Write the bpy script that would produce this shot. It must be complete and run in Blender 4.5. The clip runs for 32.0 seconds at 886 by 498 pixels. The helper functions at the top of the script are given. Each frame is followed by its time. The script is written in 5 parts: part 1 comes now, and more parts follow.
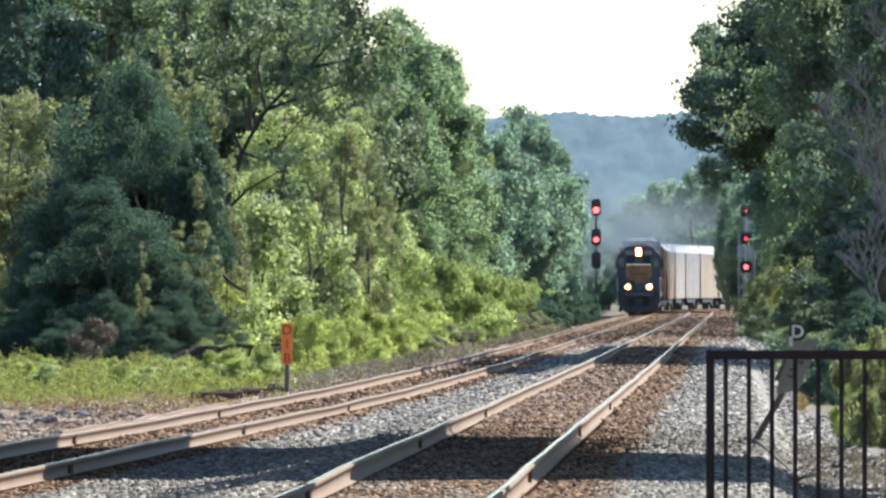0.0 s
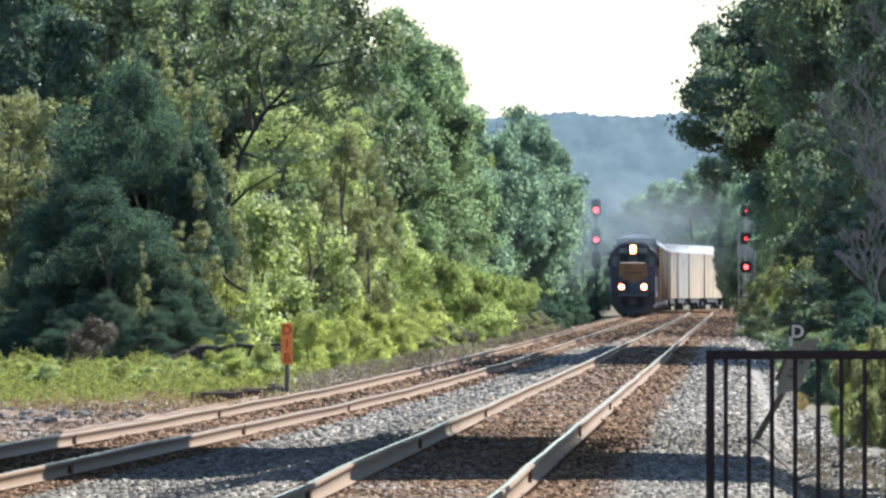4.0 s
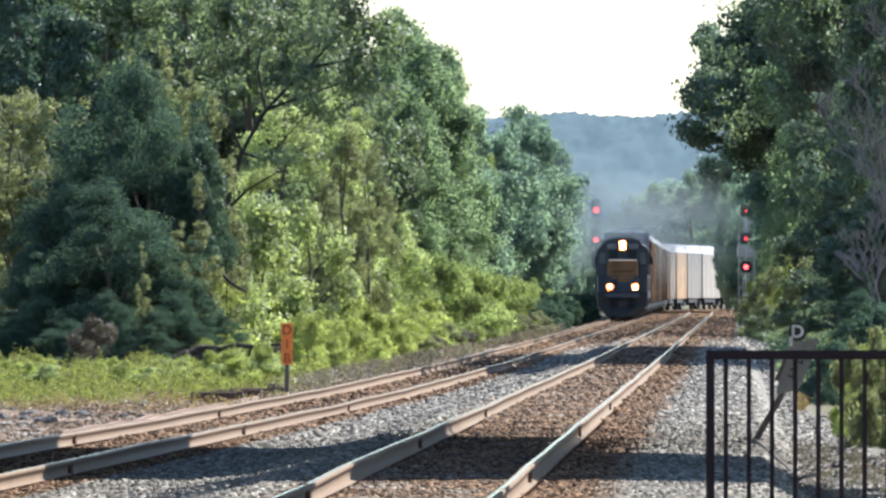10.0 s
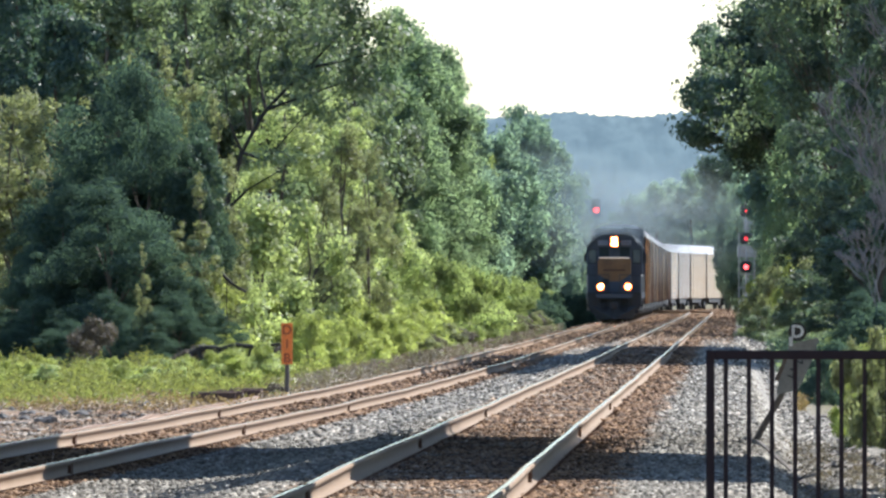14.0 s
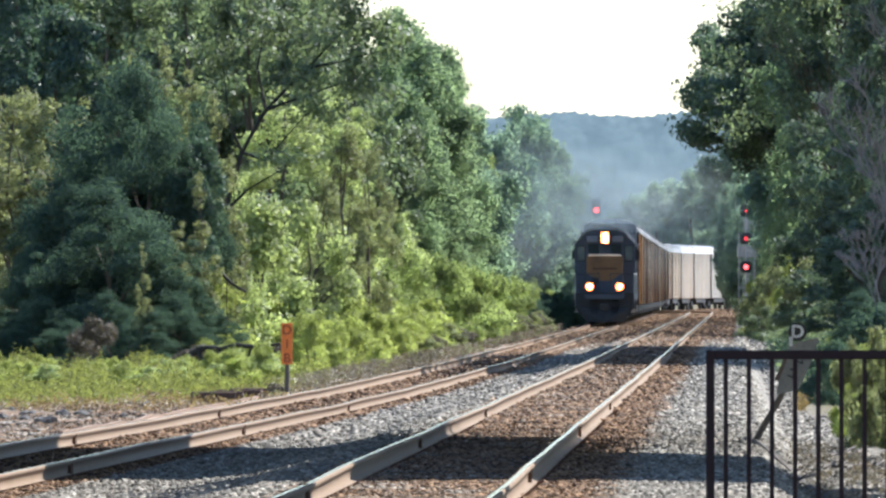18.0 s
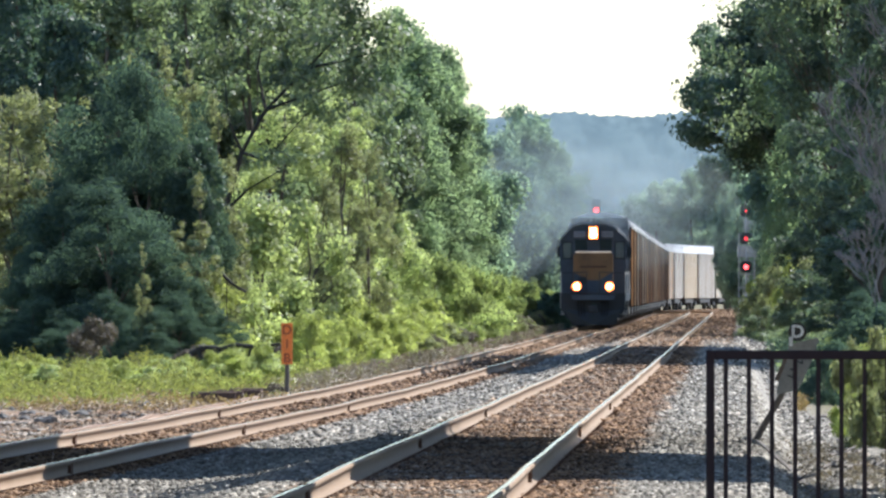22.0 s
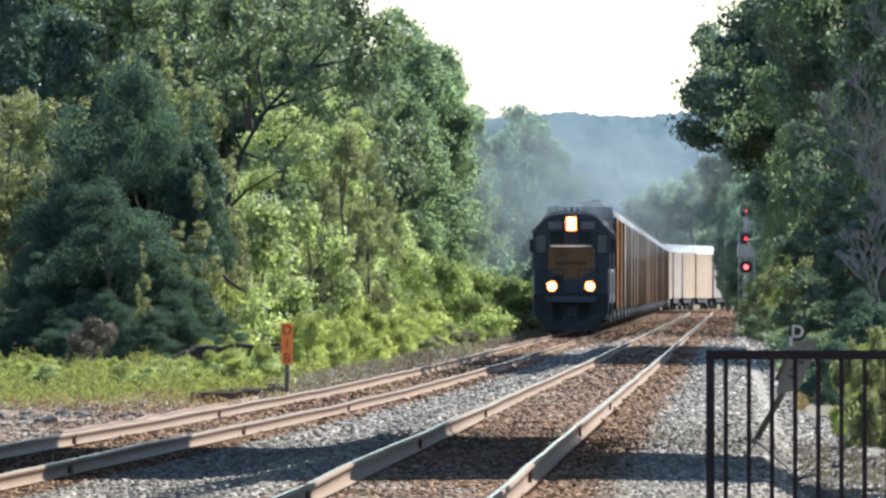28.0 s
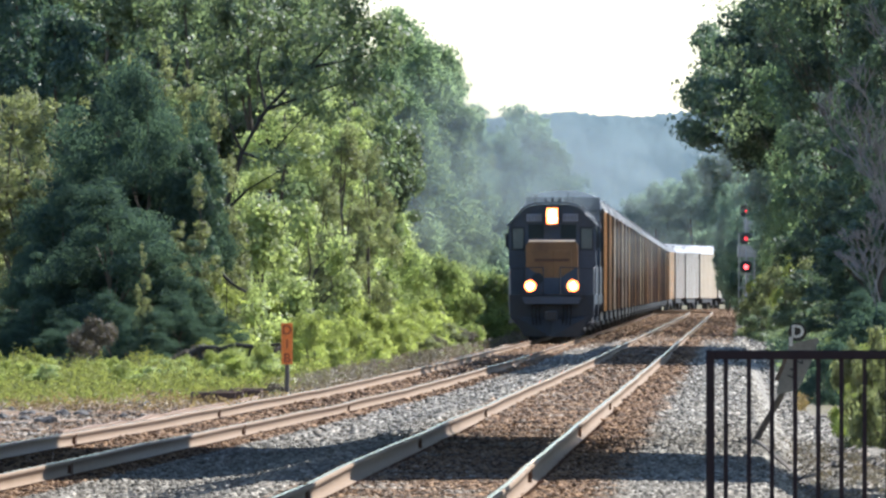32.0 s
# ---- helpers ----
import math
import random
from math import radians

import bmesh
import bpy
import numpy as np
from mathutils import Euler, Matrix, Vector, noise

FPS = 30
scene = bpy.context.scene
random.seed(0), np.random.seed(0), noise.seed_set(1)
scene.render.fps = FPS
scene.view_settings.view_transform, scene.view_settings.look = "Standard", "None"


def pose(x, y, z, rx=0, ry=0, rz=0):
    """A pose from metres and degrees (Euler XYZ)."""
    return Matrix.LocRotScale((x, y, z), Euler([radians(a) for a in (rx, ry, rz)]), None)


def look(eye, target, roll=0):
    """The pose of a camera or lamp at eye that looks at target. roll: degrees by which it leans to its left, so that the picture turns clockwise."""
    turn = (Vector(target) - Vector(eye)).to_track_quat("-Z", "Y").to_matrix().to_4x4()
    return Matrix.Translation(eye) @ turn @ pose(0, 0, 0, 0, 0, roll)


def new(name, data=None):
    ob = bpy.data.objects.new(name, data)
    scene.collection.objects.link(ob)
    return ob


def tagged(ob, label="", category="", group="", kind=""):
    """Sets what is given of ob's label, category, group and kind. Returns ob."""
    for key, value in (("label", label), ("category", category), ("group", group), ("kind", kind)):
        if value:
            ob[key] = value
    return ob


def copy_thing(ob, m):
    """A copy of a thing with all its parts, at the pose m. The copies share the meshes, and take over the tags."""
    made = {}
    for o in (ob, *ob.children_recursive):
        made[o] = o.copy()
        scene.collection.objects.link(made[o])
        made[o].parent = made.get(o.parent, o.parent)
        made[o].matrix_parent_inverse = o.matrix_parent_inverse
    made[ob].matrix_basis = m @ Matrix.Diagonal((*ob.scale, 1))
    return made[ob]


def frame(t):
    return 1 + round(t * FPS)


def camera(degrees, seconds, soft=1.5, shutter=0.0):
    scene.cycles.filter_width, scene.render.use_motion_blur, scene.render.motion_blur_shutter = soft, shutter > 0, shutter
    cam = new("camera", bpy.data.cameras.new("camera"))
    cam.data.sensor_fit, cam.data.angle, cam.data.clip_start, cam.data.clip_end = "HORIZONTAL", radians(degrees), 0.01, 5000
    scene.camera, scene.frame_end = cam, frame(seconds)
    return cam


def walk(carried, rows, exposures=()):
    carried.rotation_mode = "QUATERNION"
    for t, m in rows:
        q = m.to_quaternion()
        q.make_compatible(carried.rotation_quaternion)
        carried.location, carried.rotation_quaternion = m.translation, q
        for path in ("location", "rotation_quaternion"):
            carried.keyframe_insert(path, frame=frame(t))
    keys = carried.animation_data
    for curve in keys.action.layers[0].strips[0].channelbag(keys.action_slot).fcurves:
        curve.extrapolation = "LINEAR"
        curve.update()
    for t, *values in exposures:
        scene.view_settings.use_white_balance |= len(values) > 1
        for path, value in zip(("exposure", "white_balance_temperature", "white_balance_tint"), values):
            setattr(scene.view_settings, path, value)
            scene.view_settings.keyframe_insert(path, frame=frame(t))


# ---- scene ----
# The camera stands 1.86 m above the left track's rails and looks along the line through a very long lens.
F = 30876.0          # focal length of the very long lens
EYE = 1.86
cam = camera(2.9088, 32.0, soft=2.6)
CAM_POSE = look((0, 0, EYE), (0, 1000, EYE + 1000 * 69 / F))
walk(cam, [(0, CAM_POSE), (32, CAM_POSE)])

# ---- light ----
SUN_AZ, SUN_EL = 50.0, 47.0      # degrees right of the view, degrees up
scene.view_settings.exposure = 1.29
scene.view_settings.use_white_balance = True
scene.view_settings.white_balance_temperature, scene.view_settings.white_balance_tint = 5900, 12
world = bpy.data.worlds.new("world")
scene.world = world
world.use_nodes = True
sky = world.node_tree.nodes.new("ShaderNodeTexSky")
sky.sky_type, sky.sun_disc = "NISHITA", False
sky.sun_elevation, sky.sun_rotation = radians(SUN_EL), radians(SUN_AZ)
sky.air_density, sky.dust_density, sky.ozone_density = 1.0, 0.15, 1.5
back = world.node_tree.nodes["Background"]
back.inputs["Strength"].default_value = 0.084
world.node_tree.links.new(sky.outputs[0], back.inputs["Color"])
sun = new("sun", bpy.data.lights.new("sun", "SUN"))
sun.data.energy, sun.data.angle, sun.data.color = 4.9, radians(0.55), (1.0, 0.94, 0.84)
a, e = radians(SUN_AZ), radians(SUN_EL)
sun.matrix_world = look((math.sin(a) * math.cos(e) * 50, math.cos(a) * math.cos(e) * 50, math.sin(e) * 50), (0, 0, 0))


# ---- plan of the line ----
def bend(y):
    """How far the line has swung to the right of straight."""
    d = max(0.0, min(y, 1700) - 1400)
    return d * d / 4200 + (max(0.0, y - 1700) * 0.1428)


def base_x(y):
    return -2.38 + 0.0168 * y + bend(y)


def right_x(y):
    k = min(1.0, max(0.0, (y - 400) / 600))
    return base_x(y) - (0.08 + 0.0002 * min(y, 400)) * (1 - k * k * (3 - 2 * k))


def left_x(y):
    near = min(1.5, max(0.0, 360 - y) / 235)
    return base_x(y) - 4.15 - 0.0006 * max(0.0, min(y, 1400) - 617) - 1.4 * near * near


def main_x(y):
    """The right-hand track, which runs into the other one beyond the signals."""
    k = min(1.0, max(0.0, (y - 1190) / 140))
    k = k * k * (3 - 2 * k)
    return right_x(y) * (1 - k) + left_x(y) * k


def left_dir(y):
    return (left_x(y + 2) - left_x(y - 2)) / 4


LZ = 0.0        # rail tops of the second track under the train


def right_z(y):
    return 0.40 - 0.0006 * min(300.0, max(0.0, y - 120))


def left_z(y):
    return LZ + 0.15 * min(1.0, max(0.0, (450 - y) / 250))


def at_px(px, y):
    return (px - 784) * y / F


def ground_z(x, y):
    """Ballast level with the ties, filled in between the tracks, falling off on both sides."""
    xr, xl = right_x(y), left_x(y)
    u, v = x - xr, x - xl
    tr, tl = right_z(y) - 0.17, left_z(y) - 0.17
    if u > -1.45:
        return max(-0.08, tr - 0.03 * max(0.0, u - 1.45) - 0.55 * max(0.0, u - 2.75))
    if v > 1.45:
        k = (v - 1.45) / max(0.1, xr - xl - 2.9)
        return tl + (tr - tl) * k - 0.09 * math.sin(math.pi * min(1.0, max(0.0, k)))
    return max(-0.5, tl - max(0.0, -v - 1.45) * 0.34)


# ---- materials ----
def nodes_of(name):
    m = bpy.data.materials.new(name)
    m.use_nodes = True
    t = m.node_tree
    return m, t, t.nodes["Principled BSDF"], t.links


def ramp_node(t, fac, stops, links):
    r = t.nodes.new("ShaderNodeValToRGB")
    while len(r.color_ramp.elements) < len(stops):
        r.color_ramp.elements.new(0.5)
    for el, (p, c) in zip(r.color_ramp.elements, stops):
        el.position, el.color = p, (*c, 1)
    links.new(fac, r.inputs[0])
    return r.outputs[0]


def noise_node(t, links, scale, detail=4, rough=0.6, coord="Object"):
    c = t.nodes.new("ShaderNodeTexCoord")
    n = t.nodes.new("ShaderNodeTexNoise")
    n.inputs["Scale"].default_value = scale
    n.inputs["Detail"].default_value = detail
    n.inputs["Roughness"].default_value = rough
    links.new(c.outputs[coord], n.inputs["Vector"])
    return n.outputs[0]


def mix_node(t, links, fac, c1, c2, mode="MIX"):
    m = t.nodes.new("ShaderNodeMixRGB")
    m.blend_type = mode
    for sock, v in (("Fac", fac), ("Color1", c1), ("Color2", c2)):
        if isinstance(v, (int, float)):
            m.inputs[sock].default_value = v
        elif isinstance(v, tuple):
            m.inputs[sock].default_value = (*v, 1)
        else:
            links.new(v, m.inputs[sock])
    return m.outputs[0]


def shade(c, k):
    return tuple(min(1.0, v * k) for v in c)


def surface(name, color, rough=0.6, metal=0.0, dirt=(0.12, 0.09, 0.07), dirt_amount=0.35, scale=2.0, bump=0.15, fine=30.0, spec=0.5):
    m, t, b, k = nodes_of(name)
    big = noise_node(t, k, scale, 5)
    small = noise_node(t, k, fine, 3)
    c = ramp_node(t, small, [(0.3, shade(color, 0.82)), (0.7, shade(color, 1.12))], k)
    f = ramp_node(t, big, [(0.45, (0, 0, 0)), (0.75, (dirt_amount,) * 3)], k)
    k.new(mix_node(t, k, f, c, dirt), b.inputs["Base Color"])
    b.inputs["Roughness"].default_value = rough
    b.inputs["Metallic"].default_value = metal
    b.inputs["Specular IOR Level"].default_value = spec
    if bump:
        bp = t.nodes.new("ShaderNodeBump")
        bp.inputs["Strength"].default_value = bump
        bp.inputs["Distance"].default_value = 0.01
        k.new(small, bp.inputs["Height"])
        k.new(bp.outputs[0], b.inputs["Normal"])
    return m


def leaf_material(name, dark, light, through_light=0.35, patch=0.35, low=0.42, high=1.38, gloss=0.3):
    """Leaves: each a little different, gloss on top, and sun shining through."""
    m, t, b, k = nodes_of(name)
    g = t.nodes.new("ShaderNodeNewGeometry")
    c = ramp_node(t, g.outputs["Random Per Island"], [(0.0, dark), (0.55, tuple((x + y) / 2 for x, y in zip(dark, light))), (1.0, light)], k)
    big = ramp_node(t, noise_node(t, k, patch, 3), [(0.3, (low,) * 3), (0.7, (high,) * 3)], k)
    c = mix_node(t, k, 1.0, c, big, "MULTIPLY")
    k.new(c, b.inputs["Base Color"])
    b.inputs["Roughness"].default_value = 0.5
    b.inputs["Specular IOR Level"].default_value = gloss
    tr = t.nodes.new("ShaderNodeBsdfTranslucent")
    k.new(mix_node(t, k, 1.0, c, (1.35, 1.45, 0.85), "MULTIPLY"), tr.inputs["Color"])
    mx = t.nodes.new("ShaderNodeMixShader")
    mx.inputs[0].default_value = through_light
    k.new(b.outputs[0], mx.inputs[1])
    k.new(tr.outputs[0], mx.inputs[2])
    k.new(mx.outputs[0], t.nodes["Material Output"].inputs["Surface"])
    return m


def rib_material():
    """Rust-stained upright ribs, each car of another age and colour."""
    m, t, b, k = nodes_of("rusty_rib")
    oi = t.nodes.new("ShaderNodeObjectInfo")
    c = ramp_node(t, oi.outputs["Random"], [(0.0, (0.55, 0.36, 0.20)), (0.17, (0.17, 0.10, 0.065)), (0.3, (0.62, 0.46, 0.29)), (0.48, (0.32, 0.18, 0.09)), (0.62, (0.52, 0.44, 0.35)), (0.75, (0.21, 0.125, 0.08)), (0.85, (0.62, 0.36, 0.16))], k)
    c.node.color_ramp.interpolation = "CONSTANT"
    g = t.nodes.new("ShaderNodeNewGeometry")
    c = mix_node(t, k, 1.0, c, ramp_node(t, g.outputs["Random Per Island"], [(0.0, (0.5, 0.48, 0.47)), (0.3, (1.0, 0.97, 0.95)), (0.7, (1.4, 1.4, 1.4)), (0.88, (1.8, 1.8, 1.8)), (1.0, (2.4, 2.6, 2.8))], k), "MULTIPLY")
    st = ramp_node(t, noise_node(t, k, 0.9, 5, 0.7), [(0.35, (0.55,) * 3), (0.65, (1.1,) * 3)], k)
    k.new(mix_node(t, k, 1.0, c, st, "MULTIPLY"), b.inputs["Base Color"])
    b.inputs["Roughness"].default_value = 0.75
    return m


def roof_material():
    """Galvanised sheet, bright on newer cars and dull on older ones."""
    m, t, b, k = nodes_of("galvanised_roof")
    oi = t.nodes.new("ShaderNodeObjectInfo")
    c = ramp_node(t, oi.outputs["Random"], [(0.0, (0.55, 0.54, 0.53)), (0.3, (0.85, 0.86, 0.87)), (0.55, (0.72, 0.71, 0.7)), (1.0, (0.88, 0.89, 0.9))], k)
    st = ramp_node(t, noise_node(t, k, 0.5, 5), [(0.4, (1.0,) * 3), (0.75, (0.76, 0.72, 0.68))], k)
    k.new(mix_node(t, k, 1.0, c, st, "MULTIPLY"), b.inputs["Base Color"])
    b.inputs["Roughness"].default_value = 0.45
    b.inputs["Metallic"].default_value = 0.15
    return m


def glow(name, color, strength):
    m, t, b, k = nodes_of(name)
    b.inputs["Base Color"].default_value = (*color, 1)
    b.inputs["Emission Color"].default_value = (*color, 1)
    b.inputs["Emission Strength"].default_value = strength
    return m


def ballast_material(name, stone):
    """Crushed stone, grey where clean, rusty where trains have dirtied it; 'rust' and 'grass' are laid on the mesh."""
    m, t, b, k = nodes_of(name)
    at = t.nodes.new("ShaderNodeAttribute")
    at.attribute_name = "rust"
    big = noise_node(t, k, 0.9, 5)
    if stone:
        g = t.nodes.new("ShaderNodeNewGeometry")
        src = g.outputs["Random Per Island"]
    else:
        v = t.nodes.new("ShaderNodeTexVoronoi")
        v.inputs["Scale"].default_value = 16
        c = t.nodes.new("ShaderNodeTexCoord")
        k.new(c.outputs["Object"], v.inputs["Vector"])
        sp = t.nodes.new("ShaderNodeSeparateColor")
        k.new(v.outputs["Color"], sp.inputs[0])
        src = sp.outputs[0]
    grey = ramp_node(t, src, [(0.0, (0.090, 0.080, 0.064)), (0.4, (0.205, 0.187, 0.152)), (0.8, (0.32, 0.293, 0.24)), (1.0, (0.54, 0.50, 0.42))], k)
    brown = ramp_node(t, src, [(0.0, (0.050, 0.029, 0.016)), (0.5, (0.168, 0.096, 0.048)), (1.0, (0.36, 0.222, 0.120))], k)
    edge = t.nodes.new("ShaderNodeMath")
    edge.operation = "MULTIPLY_ADD"
    edge.inputs[1].default_value = 1.3
    k.new(big, edge.inputs[0])
    k.new(at.outputs["Fac"], edge.inputs[2])
    f = ramp_node(t, edge.outputs[0], [(0.75, (0, 0, 0)), (1.15, (1, 1, 1))], k)
    col = mix_node(t, k, f, grey, brown)
    if not stone:
        ag = t.nodes.new("ShaderNodeAttribute")
        ag.attribute_name = "grass"
        soil = ramp_node(t, noise_node(t, k, 0.35, 6), [(0.3, (0.06, 0.065, 0.025)), (0.5, (0.13, 0.115, 0.06)), (0.75, (0.24, 0.19, 0.115))], k)
        col = mix_node(t, k, ag.outputs["Fac"], col, soil)
        bp = t.nodes.new("ShaderNodeBump")
        bp.inputs["Strength"].default_value = 0.6
        bp.inputs["Distance"].default_value = 0.04
        k.new(v.outputs["Distance"], bp.inputs["Height"])
        k.new(bp.outputs[0], b.inputs["Normal"])
    mott = ramp_node(t, noise_node(t, k, 0.22, 7, 0.7), [(0.3, (0.6,) * 3), (0.7, (1.08,) * 3)], k)
    col = mix_node(t, k, 1.0, col, mott, "MULTIPLY")
    k.new(col, b.inputs["Base Color"])
    b.inputs["Roughness"].default_value = 0.85
    b.inputs["Specular IOR Level"].default_value = 0.25
    return m


